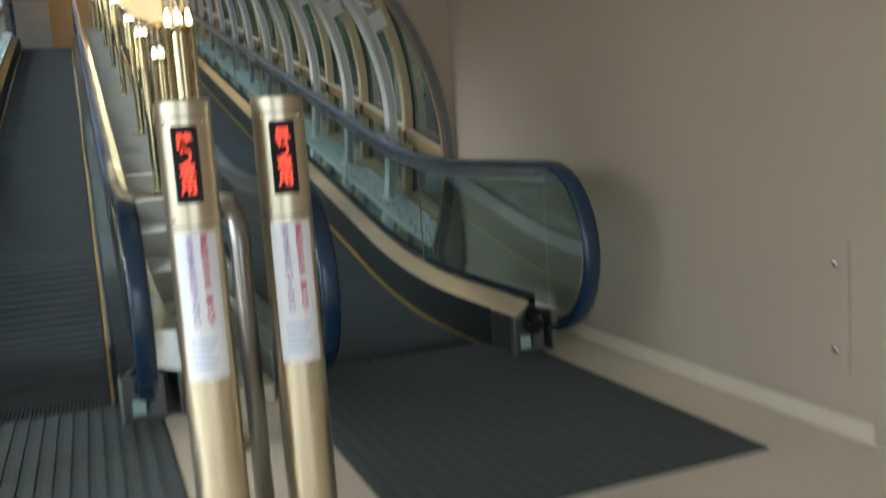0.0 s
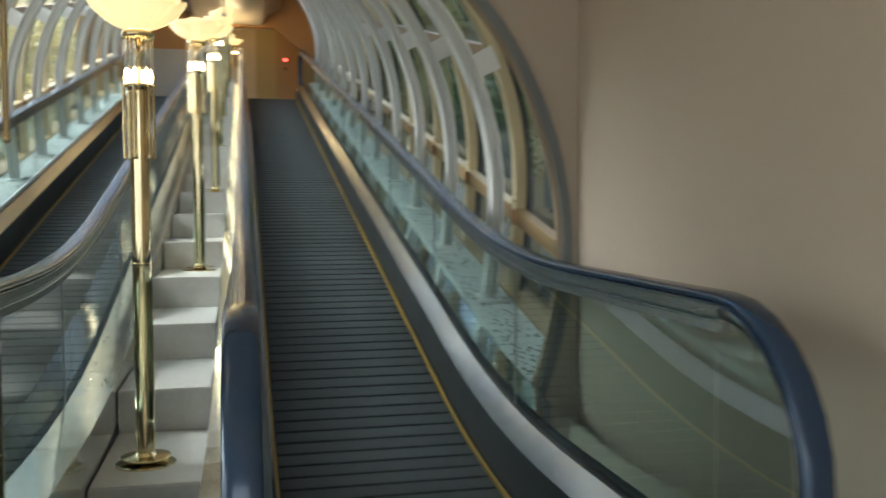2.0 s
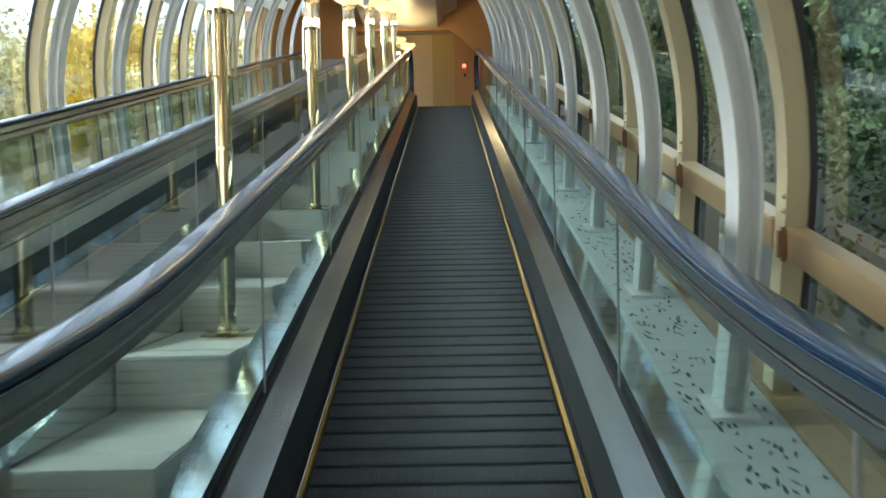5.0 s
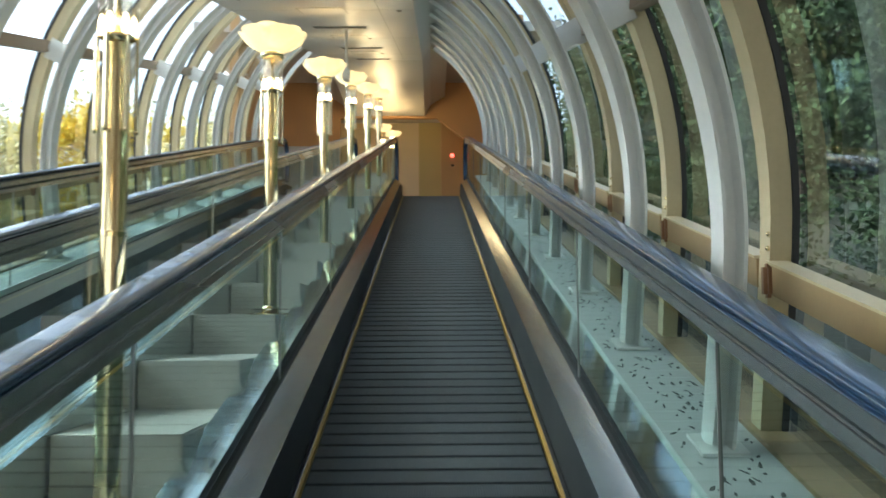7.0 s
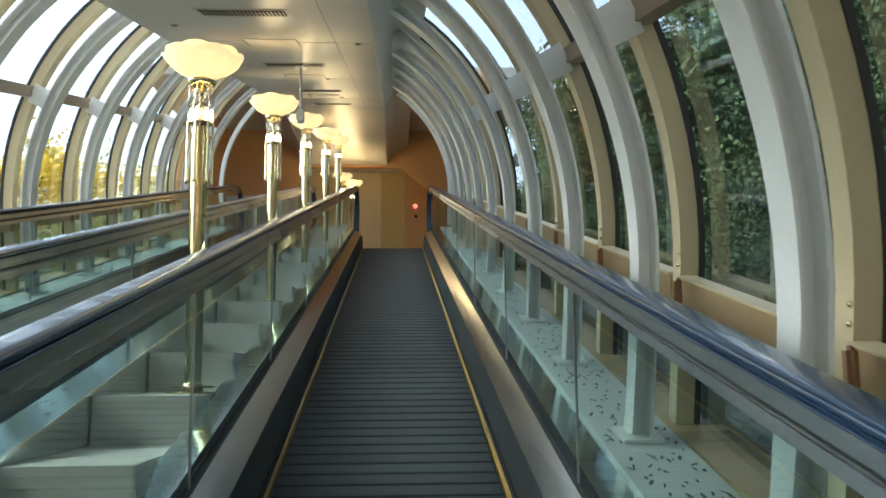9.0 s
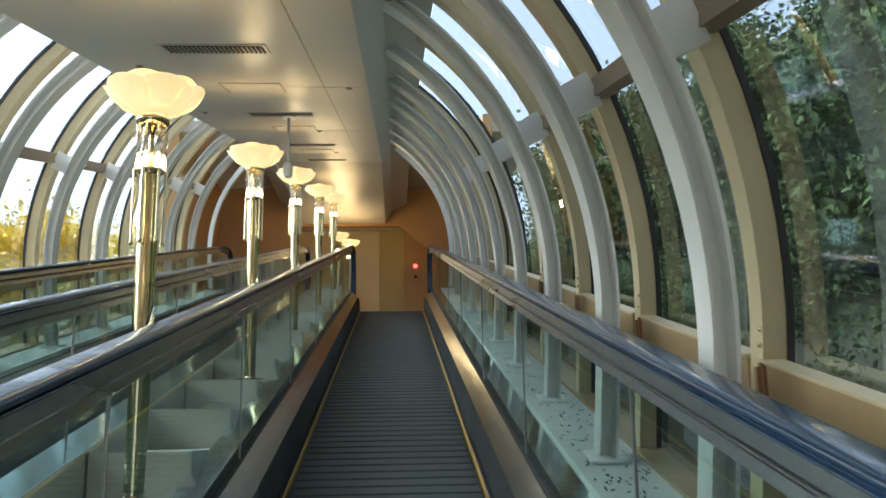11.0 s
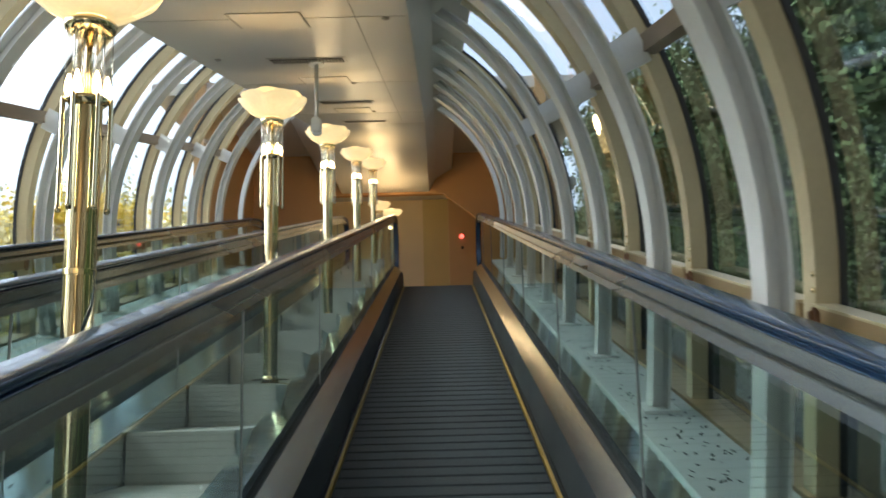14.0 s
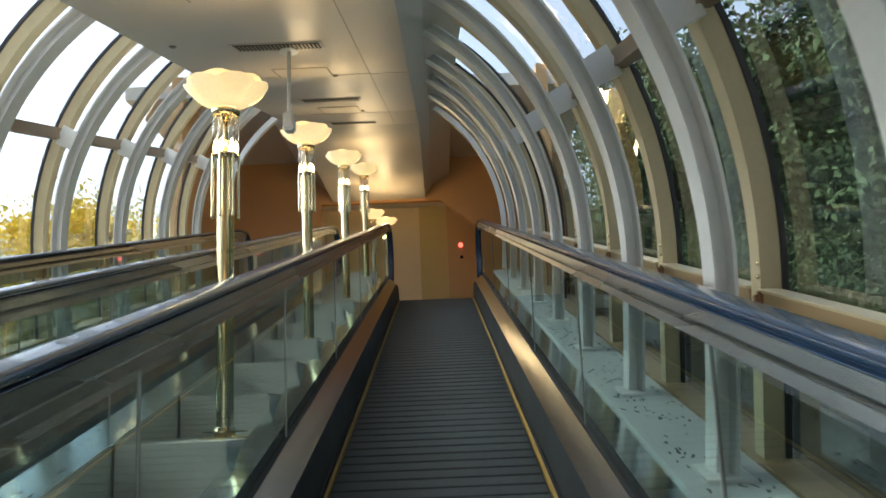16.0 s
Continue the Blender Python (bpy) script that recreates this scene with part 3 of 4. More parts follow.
# ---- standing lamps ----
def petal_shade(at, parent):
    """An opal bowl of six overlapping petals."""
    for ring, (n, rr, tilt, off) in enumerate(((6, 0.192, 0, 0), (6, 0.176, 0.014, 30))):
        for i in range(n):
            bm = bmesh.new()
            grid = []
            for u in range(7):
                row = []
                t = u / 6
                rad = 0.045 + (rr - 0.045) * (0.5 * t ** 0.8 + 0.5 * math.sin(t * math.pi / 2))
                hgt = 0.002 + (0.112 + tilt) * (t ** 1.2)
                for w in range(9):
                    q = (w / 8 - 0.5) * 2
                    a = 2 * math.pi * i / n + radians(off) + q * radians(38)
                    drop = 0.034 * (q * q) * t * t
                    row.append(bm.verts.new((at[0] + rad * (1 - 0.10 * q * q * t) * math.cos(a), at[1] + rad * (1 - 0.10 * q * q * t) * math.sin(a), at[2] + hgt - drop)))
                grid.append(row)
            for u in range(6):
                for w in range(8):
                    bm.faces.new((grid[u][w], grid[u][w + 1], grid[u + 1][w + 1], grid[u + 1][w]))
            ob = part("petal", bm, M_SHADE, parent, "glowing opal glass petal" if i == 0 and not ring else "", smooth=True)


def standing_lamp(x, y, z, height):
    """A brass post with hanging rods, clear tubes with bulbs and a petal shade; height from foot to the shade's underside."""
    lamp = thing("standing_lamp", (x, y, z), "tall polished brass standing lamp with a lit petal-shaped opal glass shade", "lamp", "lamps between the walks")
    part("base", turned([(0.118, 0), (0.118, 0.006), (0.112, 0.009), (0.05, 0.012), (0.045, 0.024), (0.098, 0.027), (0.098, 0.033), (0.05, 0.038), (0.0385, 0.05)], (x, y, z), 28), M_BRASS, lamp, smooth=False)
    part("ring", turned([(0.0375, 0.80), (0.0395, 0.802), (0.0395, 0.816), (0.0375, 0.818)], (x, y, z), 20), M_BRASS, lamp)
    part("stem", turned([(0.012, height - 0.225), (0.010, height - 0.02)], (x, y, z), 12), M_BRASS, lamp, smooth=True)
    part("post", turned([(0.0379, 0.035), (0.038, 0.036), (0.038, 0.04), (0.038, 0.8), (0.038, height - 0.24), (0.038, height - 0.236)], (x, y, z), 20), M_BRASS, lamp, smooth=True)
    part("collar", turned([(0.03, height - 0.035), (0.062, height - 0.03), (0.066, height - 0.012), (0.045, height), (0.02, height + 0.004)], (x, y, z), 24), M_BRASS, lamp, smooth=True)
    part("cup", turned([(0.039, height - 0.235), (0.052, height - 0.222), (0.052, height - 0.212), (0.03, height - 0.206)], (x, y, z), 24), M_BRASS, lamp, smooth=True)
    for i in range(6):
        a = 2 * math.pi * (i + 0.3) / 6
        px, py = x + 0.046 * math.cos(a), y + 0.046 * math.sin(a)
        tb = part("glass_tube", turned([(0.013, height - 0.20), (0.013, height - 0.03)], (px, py, z), 10), M_TUBEGLASS, lamp, smooth=True)
        tb.visible_shadow = False
        part("rod", turned([(0.003, height - 0.512), (0.008, height - 0.507), (0.008, height - 0.497), (0.006, height - 0.492), (0.006, height - 0.215), (0.004, height - 0.21)], (x + 0.057 * math.cos(a), y + 0.057 * math.sin(a), z), 10), M_BRASS, lamp, smooth=True)
        part("bulb", turned([(0.005, height - 0.208), (0.011, height - 0.195), (0.010, height - 0.175), (0.003, height - 0.150)], (px, py, z), 8), M_BULB, lamp, smooth=True)
    petal_shade((x, y, z + height), lamp)
    return lamp


def lamp_glow(x, y, z, watts):
    lamp_light = new("lamp_light", bpy.data.lights.new("lamp_light", "POINT"))
    lamp_light.data.energy, lamp_light.data.color, lamp_light.data.shadow_soft_size = watts, (1, 0.66, 0.30), 0.08
    lamp_light.data.specular_factor = 0.4
    lamp_light.location = (x, y, z + 0.16)


def step_top(y):
    return lin(3.97 + SP * math.floor((y - 3.97) / SP)) + 0.405


standing_lamp(-1.11, 2.35, 0.0, 1.92)
lamp_glow(-1.11, 2.35, 1.92, 0.9)
for x, y, tall in ((-1.02, 4.27, 1.74), (-0.93, 7.06, 1.62)):
    standing_lamp(x, y, step_top(y), tall)
    lamp_glow(x, y, step_top(y) + tall, 1.15)
first = None
for x, y in ((-0.88, 9.335), (-0.90, 11.915), (-0.90, 14.37), (-0.90, 17.0), (-0.90, 19.55)):
    z = step_top(y)
    if first is None:
        first = standing_lamp(x, y, z, 1.47)
    else:
        copy_thing(first, pose(x, y, z))
    lamp_glow(x, y, z + 1.47, 1.15)
for x, y in ((-0.95, 21.6), (-0.78, 22.2)):
    copy_thing(first, pose(x, y, TOP))
    lamp_glow(x, y, TOP + 1.47, 2.6)

# dark flecks scattered over the ledges
rng = random.Random(3)
for s, word in ((1, "east"), (-1, "west")):
    bm = bmesh.new()
    for _ in range(720):
        x, y = TX + s * rng.uniform(1.72, 1.98), YA + 0.1 + rng.random() ** 1.3 * 11
        l, w = rng.uniform(0.009, 0.026), rng.uniform(0.0035, 0.007)
        a = rng.gauss(0, 0.35)
        pts = [(-w, -l), (w * 0.6, -l * 0.8), (w, 0.1 * l), (w * 0.5, l), (-w * 0.7, l * 0.7), (-w * 1.2, 0)]
        vs = [bm.verts.new((x + px * math.cos(a) - py * math.sin(a), y + px * math.sin(a) + py * math.cos(a), lin(y + px * math.sin(a) + py * math.cos(a)) + LEDGE + 0.004)) for px, py in pts]
        bm.faces.new(vs)
    tagged(part("flecks", bm, M_FLECK), "dark flecks scattered on the white ledge", "flecks", "", "stuff")

bm = bmesh.new()
for _ in range(170):
    near = rng.random() < 0.4
    f = rng.uniform(0.1, 0.9)
    y = 4.6 + 8.5 * rng.random()
    x, hh = (-(0.646 + 0.12 * f), DECK_HI + 0.040 - 0.012 * f) if near else (X2 + 0.646 + 0.15 * f, DECK_HI + 0.128 - 0.012 * f)
    l, w = rng.uniform(0.007, 0.019), rng.uniform(0.002, 0.005)
    bm.faces.new([bm.verts.new((x + px, y + py, run(y + py) + hh + 0.003)) for px, py in ((-w, -l), (w, -l * 0.6), (w * 0.7, l), (-w * 0.8, l * 0.7))])
tagged(part("flecks", bm, M_FLECK), "dark flecks on the metal outer decks", "flecks", "", "stuff")

# ---- sign posts at the foot of the walks ----
def writing(body, size, at, material, name, parent, thick=0.0006):
    cu = bpy.data.curves.new(name, "FONT")
    cu.body, cu.size, cu.align_x, cu.align_y, cu.extrude = body, size, "CENTER", "CENTER", thick
    cu.offset = 0.0012 if size > 0.03 else 0.0003
    ob = new(name, cu)
    cu.materials.append(material)
    ob.parent = parent
    ob.matrix_parent_inverse = parent.matrix_basis.inverted()
    ob.matrix_basis = at
    return ob


def sign_post(x, y, turn, body, label):
    post = thing("sign_post", (x, y, 0), label, "sign post", "sign posts")
    h, r = 1.37, 0.075
    part("column", turned([(r + 0.012, 0), (r + 0.012, 0.012), (r, 0.016), (r, h - 0.006), (r - 0.006, h)], (x, y, 0), 96), M_SATIN, post, smooth=False)
    part("cap_seam", turned([(r + 0.0008, h - 0.048), (r + 0.0008, h - 0.045)], (x, y, 0), 40), M_CLAD, post)
    part("lower_seam", turned([(r + 0.0008, h - 0.345), (r + 0.0008, h - 0.342)], (x, y, 0), 40), M_CLAD, post)
    f = Matrix.Translation((x, y, 0)) @ Matrix.Rotation(radians(turn), 4, "Z")
    bm = boxed(-0.035, 0.035, -r - 0.006, -r + 0.03, h - 0.280, h - 0.072, bevel=0.003)
    bm.transform(f)
    part("display", bm, M_BLACK, post, "black display with red lit characters")
    for i, ch in enumerate(body):
        writing(ch, 0.046, f @ pose(0, -r - 0.0075, h - 0.116 - 0.0405 * i, 90), M_LED, "character", post)
    bm = bmesh.new()
    cols = [[bm.verts.new(((r + 0.002) * math.sin(radians(a)), -(r + 0.002) * math.cos(radians(a)), z)) for a in span(-46, 46, 11.5)] for z in (h - 0.775, h - 0.36)]
    for i in range(len(cols[0]) - 1):
        bm.faces.new((cols[0][i], cols[0][i + 1], cols[1][i + 1], cols[1][i]))
    bm.transform(f)
    sheet = part("notice", bm, M_PAPER, post, "white paper notice with violet handwriting")
    for j, (xx, text, m_) in enumerate(((0.022, "事故防止のため、乗り口で", M_REDINK), (-0.016, "立ち止まらないでください", M_INK))):
        for i, ch in enumerate(text):
            writing(ch, 0.0235, f @ pose(xx, -math.sqrt((r + 0.003) ** 2 - xx * xx), h - 0.380 - 0.0212 * i, 90, 0, math.degrees(math.asin(xx / (r + 0.003)))), m_, "character", post)
    for i in range(5):
        z = h - 0.665 - 0.019 * i
        bm = bmesh.new()
        cols = [[bm.verts.new(((r + 0.003) * math.sin(radians(a)), -(r + 0.003) * math.cos(radians(a)), zz)) for a in span(-30, 26 - 7 * (i % 3), 14)] for zz in (z, z + 0.006)]
        for q in range(len(cols[0]) - 1):
            bm.faces.new((cols[0][q], cols[0][q + 1], cols[1][q + 1], cols[1][q]))
        bm.transform(f)
        part("writing_bar", bm, M_BLUEINK, post)
    for sx in (-1, 1):
        for z in (h - 0.06, h - 0.325):
            a = radians(turn + sx * 42)
            bm = bmesh.new()
            bmesh.ops.create_uvsphere(bm, u_segments=8, v_segments=6, radius=0.006)
            bm.transform(Matrix.Translation((x + r * math.sin(a), y - r * math.cos(a), z)))
            part("screw", bm, M_STEEL, post, smooth=True)
    return post


sign_post(-0.97, 1.315, -6, "昇り専用", "satin gold sign post with red lit display and paper notice")
sign_post(-1.24, 1.275, -8, "降り専用", "satin gold sign post with red lit display and paper notice")
barrier = thing("barrier_rail", (-1.07, 1.62, 0), "bent stainless steel barrier tube standing behind the sign posts", "barrier")
part("tube", pipe([(-1.07, 1.62, 0.0), (-1.07, 1.62, 0.92)] + [(-1.07, 1.62 + 0.12 - 0.12 * math.cos(radians(a)), 0.92 + 0.12 * math.sin(radians(a))) for a in range(10, 91, 10)] + [(-1.07, 2.22, 1.04)], 0.032, 14, across=(1, 0, 0)), M_BARRIER, barrier, smooth=True)
part("flange", turned([(0.06, 0), (0.06, 0.008), (0.034, 0.012)], (-1.07, 1.62, 0), 20), M_STEEL, barrier)

plate = thing("switch_plate", (WX - 0.01, 1.20, 0.5), "beige cover plate with two screw heads on the wall", "cover plate")
part("plate", boxed(WX - 0.008, WX - 0.0005, 1.14, 1.26, 0.24, 0.74, bevel=0.002), M_WALL, plate)
for z in (0.325, 0.65):
    bm = turned([(0.014, 0), (0.014, 0.008), (0.006, 0.014)], (0, 0, 0), 12)
    bm.transform(Matrix.Translation((WX - 0.008, 1.20, z)) @ Matrix.Rotation(radians(-90), 4, "Y"))
    part("screw_head", bm, M_STEEL, plate)

# ---- ceiling fittings ----
for y in (10.57, 13.32, 16.1, 18.4):
    v = thing("ceiling_vent", (AX, y, lin(y) + CEIL), "dark slotted air vent set in the pale ceiling", "vent", "ceiling vents")
    x0, x1 = AX - 0.26, AX + 0.27
    part("frame", sweep([(x0 - 0.02, CEIL - 0.006), (x1 + 0.02, CEIL - 0.006), (x1 + 0.02, CEIL - 0.001), (x0 - 0.02, CEIL - 0.001)], [y - 0.11, y + 0.11], lin), M_CEIL, v)
    part("backing", sweep([(x0, CEIL - 0.009), (x1, CEIL - 0.009), (x1, CEIL - 0.007), (x0, CEIL - 0.007)], [y - 0.09, y + 0.09], lin), M_DARK, v)
    for k in range(22):
        x = x0 + 0.012 + (x1 - x0 - 0.024) * k / 21
        part("slat", sweep([(x - 0.004, CEIL - 0.016), (x + 0.004, CEIL - 0.016), (x + 0.004, CEIL - 0.0095), (x - 0.004, CEIL - 0.0095)], [y - 0.088, y + 0.088], lin), M_VENT, v)
for y in (8.9, 11.9, 14.4, 16.9):
    h = thing("ceiling_hatch", (AX, y, lin(y) + CEIL), "square access hatch flush in the pale ceiling", "hatch", "ceiling hatches")
    part("panel", sweep([(AX - 0.2, CEIL - 0.004), (AX + 0.2, CEIL - 0.004), (AX + 0.2, CEIL - 0.0005), (AX - 0.2, CEIL - 0.0005)], [y - 0.2, y + 0.2], lin), M_CEIL, h)
    for sx in (-1, 1):
        part("edge_trim", sweep([(AX + sx * 0.2 - 0.005, CEIL - 0.007), (AX + sx * 0.2 + 0.005, CEIL - 0.007), (AX + sx * 0.2 + 0.005, CEIL - 0.0045), (AX + sx * 0.2 - 0.005, CEIL - 0.0045)], [y - 0.2, y + 0.2], lin), M_VENT, h)
    part("edge_trim", sweep([(AX - 0.19, CEIL - 0.0068), (AX + 0.19, CEIL - 0.0068), (AX + 0.19, CEIL - 0.0048), (AX - 0.19, CEIL - 0.0048)], [y - 0.203, y - 0.197], lin), M_JOINT, h)
seam = thing("ceiling_seam", (AX + 0.5, 12, lin(12) + CEIL), "thin dark joint lines across the ceiling boards", "joint", "", "structure")
for k in range(5):
    y = 6.4 + 2.73 * k
    part("joint", sweep([(AX - 0.78, CEIL - 0.003), (AX + 0.78, CEIL - 0.003), (AX + 0.78, CEIL - 0.001), (AX - 0.78, CEIL - 0.001)], [y - 0.0015, y + 0.0015], lin), M_JOINT, seam)
part("joint", sweep([(AX + 0.487, CEIL - 0.003), (AX + 0.493, CEIL - 0.003), (AX + 0.493, CEIL - 0.001), (AX + 0.487, CEIL - 0.001)], [5.75, 18.6], lin), M_VENT, seam)
for x, y in ((AX + 0.66, 9.2), (AX + 0.66, 11.9), (AX + 0.22, 14.6), (AX + 0.22, 17.1), (AX - 0.55, 11.1), (AX - 0.62, 13.2)):
    det = thing("ceiling_detector", (x, y, lin(y) + CEIL), "small round pale detector under the sloping ceiling", "detector", "ceiling detectors")
    part("rim", turned([(0.024, -0.004), (0.034, -0.001), (0.034, 0.006)], (x, y, lin(y) + CEIL), 16), M_CEIL, det)
    part("eye", turned([(0.010, -0.014), (0.022, -0.008), (0.022, -0.0035)], (x, y, lin(y) + CEIL), 14), M_VENT, det)

cy_ = 13.4
hung = thing("hanging_speaker", (AX + 0.06, cy_, lin(cy_) + CEIL), "white boxed device hung from the ceiling on a grey pole", "speaker")
part("rose", turned([(0.06, -0.03), (0.05, -0.01), (0.05, 0.0)], (AX + 0.06, cy_, lin(cy_) + CEIL), 20), M_WHITE, hung)
part("pole", turned([(0.013, -0.45), (0.013, -0.02)], (AX + 0.06, cy_, lin(cy_) + CEIL), 12), M_WHITE, hung, smooth=True)
part("case", boxed(AX + 0.025, AX + 0.095, cy_ - 0.05, cy_ + 0.05, lin(cy_) + CEIL - 0.56, lin(cy_) + CEIL - 0.44, bevel=0.012), M_WHITE, hung)

# ---- upper landing ----
YB, YW = 24.0, 22.9
structure("floor_upper", boxed(AX - 3.5, AX + 3.5, 20.42, YB, TOP - 0.2, TOP), M_FLOOR, "polished stone floor of the upper landing", "floor")
bm = bmesh.new()
outline = [(AX - 3.2, TOP), (AX - 3.2, 6.7), (AX + 3.2, 6.7), (AX + 3.2, TOP), (AX + 1.75, TOP), (AX + 1.75, 5.10), (AX + 1.05, 5.66), (AX - 1.0, 5.66), (AX - 1.0, TOP)]
front = [bm.verts.new((x, YW, z)) for x, z in outline]
back = [bm.verts.new((x, YW + 0.15, z)) for x, z in outline]
bm.faces.new(front)
bm.faces.new(back[::-1])
for i in range(len(outline)):
    j = (i + 1) % len(outline)
    bm.faces.new((front[i], front[j], back[j], back[i]))
structure("wall_upper", bm, M_ENDWALL, "ochre end wall with an opening onto the upper corridor", "wall")
structure("wall_upper_low", boxed(AX - 3.2, AX - 1.0, YW - 0.05, YW - 0.001, TOP, 5.05), M_LEDGE, "white lower panel on the ochre end wall", "wall")
structure("wall_corridor", boxed(AX - 3.5, AX + 3.5, YB, YB + 0.15, TOP, 6.2), M_CREAM, "cream wall at the back of the upper corridor", "wall")
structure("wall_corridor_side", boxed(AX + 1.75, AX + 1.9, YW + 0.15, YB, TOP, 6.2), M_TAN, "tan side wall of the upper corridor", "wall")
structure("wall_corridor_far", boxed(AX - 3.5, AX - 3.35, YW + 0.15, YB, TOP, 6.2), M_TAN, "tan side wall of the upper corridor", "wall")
structure("ceiling_corridor", boxed(AX - 3.5, AX + 3.5, YW + 0.15, YB, 5.80, 5.95), M_CEIL, "white flat ceiling of the upper corridor", "ceiling")
structure("ceiling_upper", boxed(AX - 3.2, AX + 3.2, YE + 0.25, YW, 6.42, 6.6), M_CEIL, "pale ceiling over the upper end of the walks", "ceiling")
for s, word in ((1, "east"), (-1, "west")):
    structure("wall_upper_" + word, boxed(min(AX + s * 2.4, AX + s * 2.55), max(AX + s * 2.4, AX + s * 2.55), YE + 0.2, YW, TOP - 0.6, 6.7), M_ENDWALL, "ochre side wall of the upper landing", "wall")
for x0, x1, m_, word in ((-0.27, 0.22, M_OLIVE, "olive yellow"), (0.225, 0.82, M_TAN, "tan")):
    structure("pilaster", boxed(x0, x1, YB - 0.03, YB - 0.001, TOP, 5.80), m_, word + " upright panel on the cream corridor wall", "pilaster")
unit = thing("call_panel", (0.46, YB - 0.07, TOP + 1.35), "small wall panel with a red signal lamp and a dark button", "panel")
part("plate", boxed(0.40, 0.54, YB - 0.085, YB - 0.065, TOP + 1.10, TOP + 1.51, bevel=0.004), M_TAN, unit)
bm = bmesh.new()
bmesh.ops.create_uvsphere(bm, u_segments=16, v_segments=10, radius=0.04)
bm.transform(Matrix.Translation((0.47, YB - 0.10, TOP + 1.43)))
part("signal_lamp", bm, glow("red_lamp", (1, 0.08, 0.05), 1.3, (0.5, 0.03, 0.02)), unit, "glowing red signal lamp", smooth=True)
bm = bmesh.new()
bmesh.ops.create_uvsphere(bm, u_segments=12, v_segments=8, radius=0.032)
bm.transform(Matrix.Translation((0.48, YB - 0.09, TOP + 1.21)))
part("button", bm, M_BLACK, unit, smooth=True)

# ---- outside ----
M_GROUND = mat("leaf_litter", (0.035, 0.032, 0.022), 0.95, var=0.5, grain=20, bump=0.4)
M_BARK = mat("bark", (0.12, 0.09, 0.065), 0.9, var=0.4, grain=30, stretch=(1, 1, 0.2), bump=0.5)
M_LEAFG = mat("green_leaves", (0.058, 0.088, 0.036), 0.9, var=0.3, grain=3, bump=0)
M_LEAFG.node_tree.nodes["Principled BSDF"].inputs["Specular IOR Level"].default_value = 0.1
M_LEAFY = mat("olive_yellow_leaves", (0.78, 0.66, 0.34), 0.7, var=0.4, grain=8, bump=0)
M_GINKGO = mat("yellow_leaves", (0.88, 0.62, 0.05), 0.6, var=0.3, grain=8, bump=0)
bm = bmesh.new()
vs = [bm.verts.new(p) for p in ((-400, -300, -3.0), (400, -300, -3.0), (400, 400, -3.0), (-400, 400, -3.0))]
bm.faces.new(vs)
structure("ground", bm, M_GROUND, "ground strewn with fallen leaves under the tube", "ground")


def bank_z(d, y):
    return lin(max(y, 2)) - 0.6 + 0.25 * d if d < 3 else lin(max(y, 2)) + 0.15 + 0.8 * (d - 3)


bm = bmesh.new()
rng = random.Random(5)
n = 24
rows = []
for i in range(n + 1):
    y = -6 + 46 * i / n
    rows.append([bm.verts.new((1.75 + d, y, bank_z(d, y) + rng.uniform(-0.15, 0.15))) for d in (0.0, 0.8, 1.7, 2.8, 4, 6, 9, 14, 22)])
for a, b in zip(rows, rows[1:]):
    for k in range(len(a) - 1):
        bm.faces.new((a[k], a[k + 1], b[k + 1], b[k]))
structure("bank", bm, mat("moss", (0.025, 0.027, 0.015), 0.95, var=0.4, grain=12, bump=0.5), "mossy wooded bank rising beside the tube", "ground", smooth=True)
def leaf_mesh(centres, sizes, r):
    """Many small folded leaves, each turned at random."""
    n = len(centres)
    u = r.normal(size=(n, 3))
    u /= np.linalg.norm(u, axis=1)[:, None]
    v = np.cross(u, r.normal(size=(n, 3)))
    v /= np.linalg.norm(v, axis=1)[:, None]
    w = np.cross(u, v)
    c, s = np.asarray(centres), np.asarray(sizes)[:, None]
    p = np.stack([c - 0.5 * s * u, c - 0.26 * s * v + 0.07 * s * w, c + 0.5 * s * u, c + 0.26 * s * v + 0.07 * s * w], 1).reshape(-1, 3)
    me = bpy.data.meshes.new("leaves")
    me.vertices.add(4 * n)
    me.vertices.foreach_set("co", p.ravel())
    me.loops.add(4 * n)
    me.loops.foreach_set("vertex_index", np.arange(4 * n))
    me.polygons.add(n)
    me.polygons.foreach_set("loop_start", np.arange(0, 4 * n, 4))
    me.update(calc_edges=True)
    me.validate()
    return me


nr = np.random.default_rng(4)
centres = []
for _ in range(330):
    d, y = 1.0 + nr.random() * 8.5, nr.uniform(2, 36)
    size = nr.uniform(0.45, 0.8) + 0.05 * d
    u = nr.normal(size=(850, 3))
    u *= (nr.uniform(0.72, 1.08, 850) / np.linalg.norm(u, axis=1))[:, None]
    centres.append(u * (size, size, size * 0.8) + (1.75 + d, y, bank_z(d, y) + 0.55 * size))
centres = np.concatenate(centres)
leaves = new("undergrowth", leaf_mesh(centres, nr.uniform(0.05, 0.10, len(centres)), nr))
leaves.data.materials.append(M_LEAFG)
tagged(leaves, "dark green undergrowth covering the bank", "undergrowth", "", "stuff")


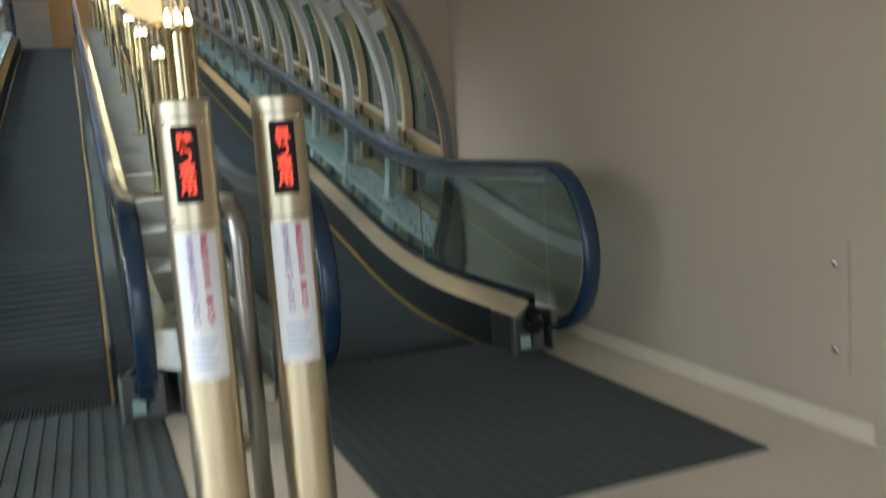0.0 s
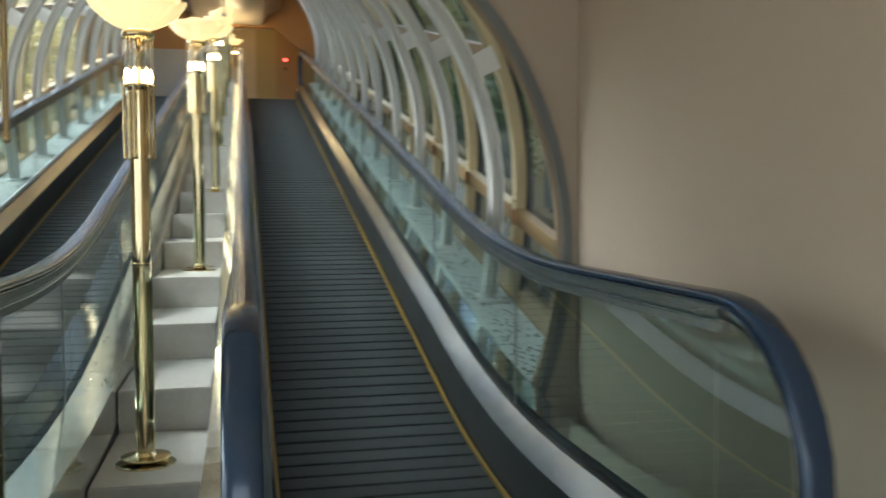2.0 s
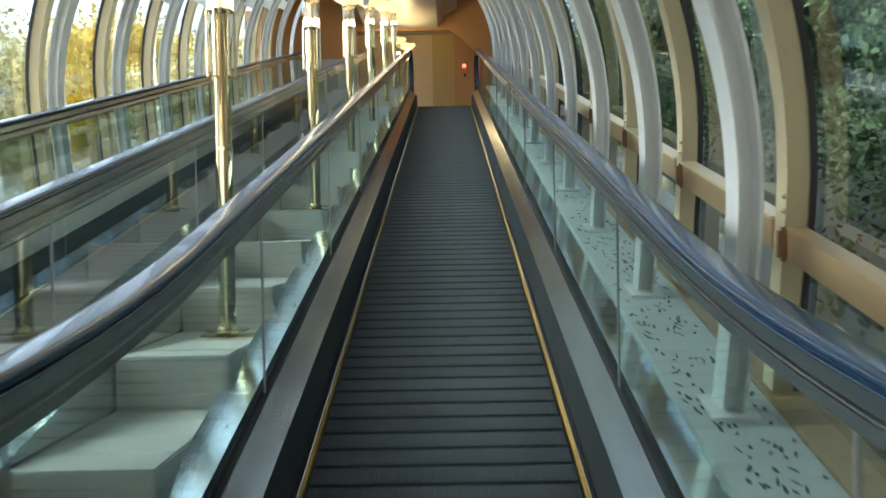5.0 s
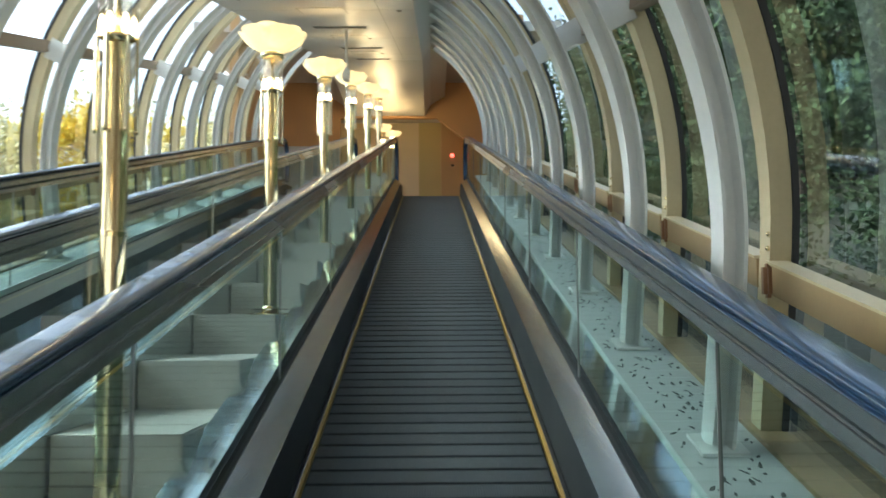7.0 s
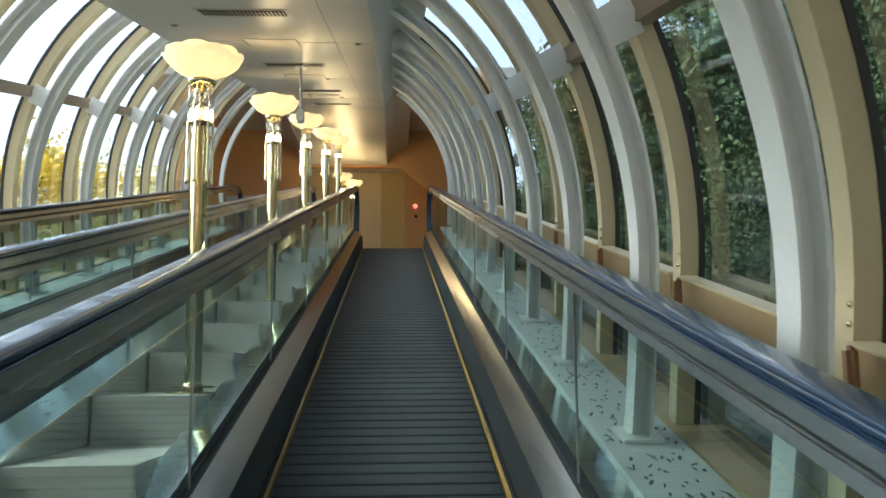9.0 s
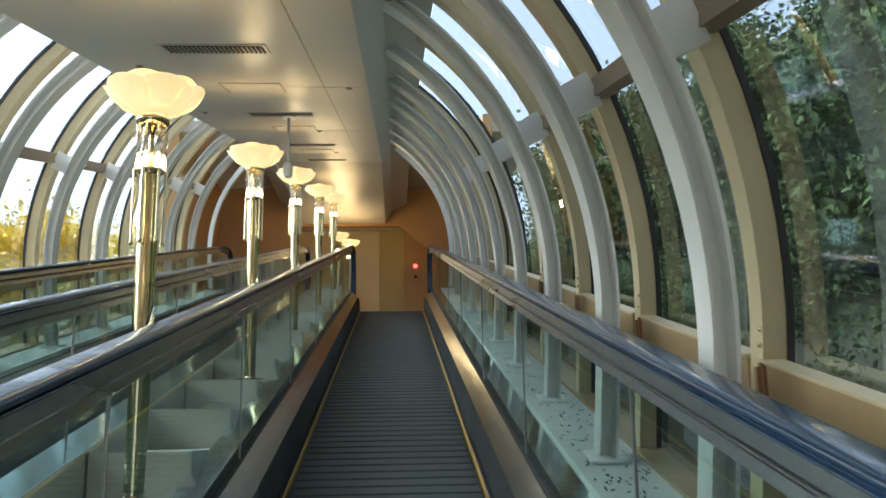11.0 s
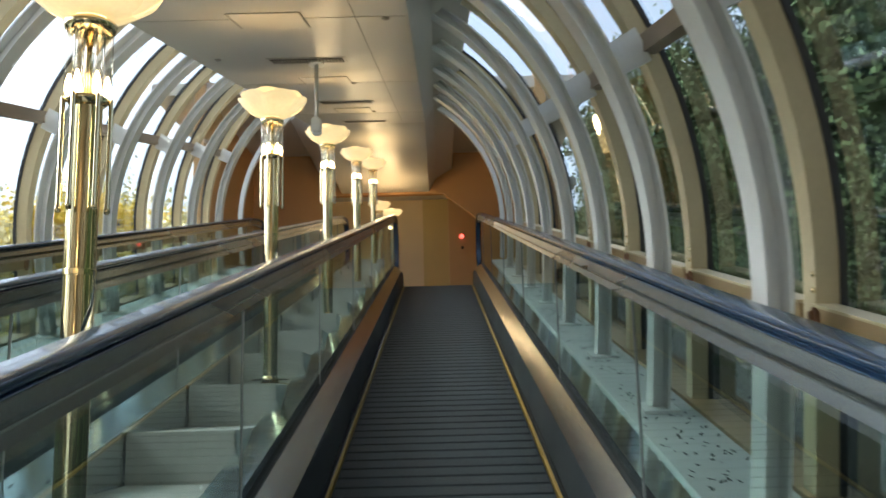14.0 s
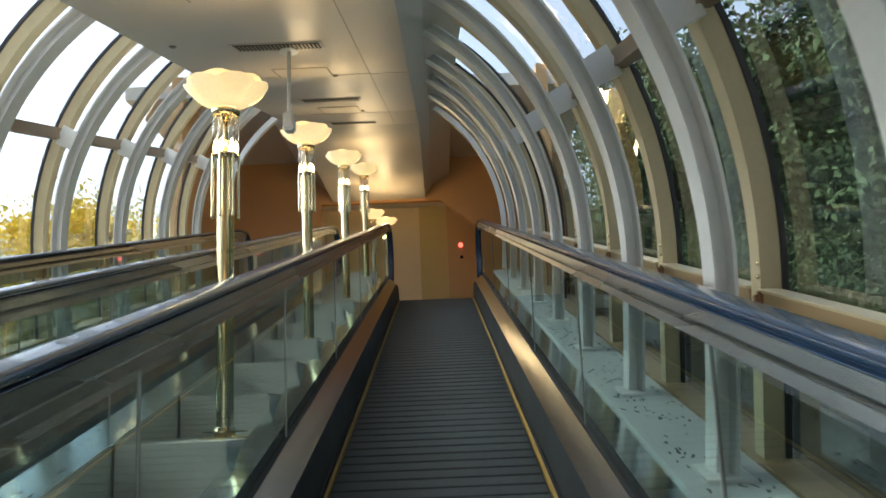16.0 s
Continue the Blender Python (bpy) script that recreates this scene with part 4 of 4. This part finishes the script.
def leafy_tree(x, y, z, height, spread, material, label, seed, leaves=900, size=0.16):
    r = random.Random(seed)
    t = thing("tree", (x, y, z), label, "tree", "trees")
    bm = bmesh.new()
    lean = (r.uniform(-0.05, 0.05), r.uniform(-0.05, 0.05))
    trunk = [(x + lean[0] * k * height / 6, y + lean[1] * k * height / 6, z + height * 0.8 * k / 6) for k in range(7)]
    pipe(trunk[:4], 0.03 * height ** 0.8, 8, bm)
    pipe(trunk[3:], 0.015 * height ** 0.8, 7, bm)
    tips = []
    for k in range(16):
        b = Vector(trunk[2 + k % 5])
        a = r.uniform(0, 6.283)
        l = spread * r.uniform(0.5, 1.0)
        e = b + Vector((math.cos(a) * l, math.sin(a) * l, r.uniform(0.15, 0.8) * l))
        m = b.lerp(e, 0.5) + Vector((0, 0, 0.1 * l))
        pipe([b, m, e], 0.006 * height ** 0.8, 5, bm)
        tips += [m, e, b.lerp(e, 0.75)]
    tips.append(Vector(trunk[-1]))
    part("trunk", bm, M_BARK, t, smooth=True)
    q = np.random.default_rng(seed)
    c = np.array([tuple(p) for p in tips])[q.integers(0, len(tips), leaves)] + q.normal(size=(leaves, 3)) * (1, 1, 0.8) * spread * 0.2
    crown = new("crown", leaf_mesh(c, size * q.uniform(0.6, 1.4, leaves), q))
    crown.data.materials.append(material)
    crown.parent = t
    crown.matrix_parent_inverse = t.matrix_basis.inverted()
    return t


rng = random.Random(9)
for k in range(16):
    y = 2 + 1.95 * k + rng.uniform(-0.5, 0.5)
    d = rng.uniform(2.6, 6.5)
    leafy_tree(1.75 + d, y, bank_z(d, y) - 0.3, rng.uniform(3.2, 4.8), rng.uniform(1.1, 1.7), M_LEAFG, "dark green tree on the bank close to the glass", 20 + k, 9000, 0.12)
for k in range(40):
    yellow = k % 5 != 2
    az, far = radians(8 + 2.1 * k + rng.uniform(-1, 1)), rng.uniform(26, 60) * (1.0 if k < 22 else 0.8)
    if 15 < math.degrees(az) < 27:
        far = rng.uniform(54, 66)
    tall = 4.2 + far * math.tan(radians(rng.uniform(10.5, 14.5)))
    leafy_tree(-far * math.sin(az) - 3, 7 + far * math.cos(az), -3.0, tall, tall * rng.uniform(0.24, 0.34), M_LEAFY if yellow else M_LEAFG, "autumn tree with yellow leaves below the tube" if yellow else "green tree below the tube", 60 + k, 14000, 0.30)
for x, y, tall in ((-16.5, 46, 15.5), (-13.2, 47, 16.0)):
    leafy_tree(x, y, -3.0, tall, 2.9, M_GINKGO, "bright yellow autumn tree below the tube", int(tall * 10), 14000, 0.26)
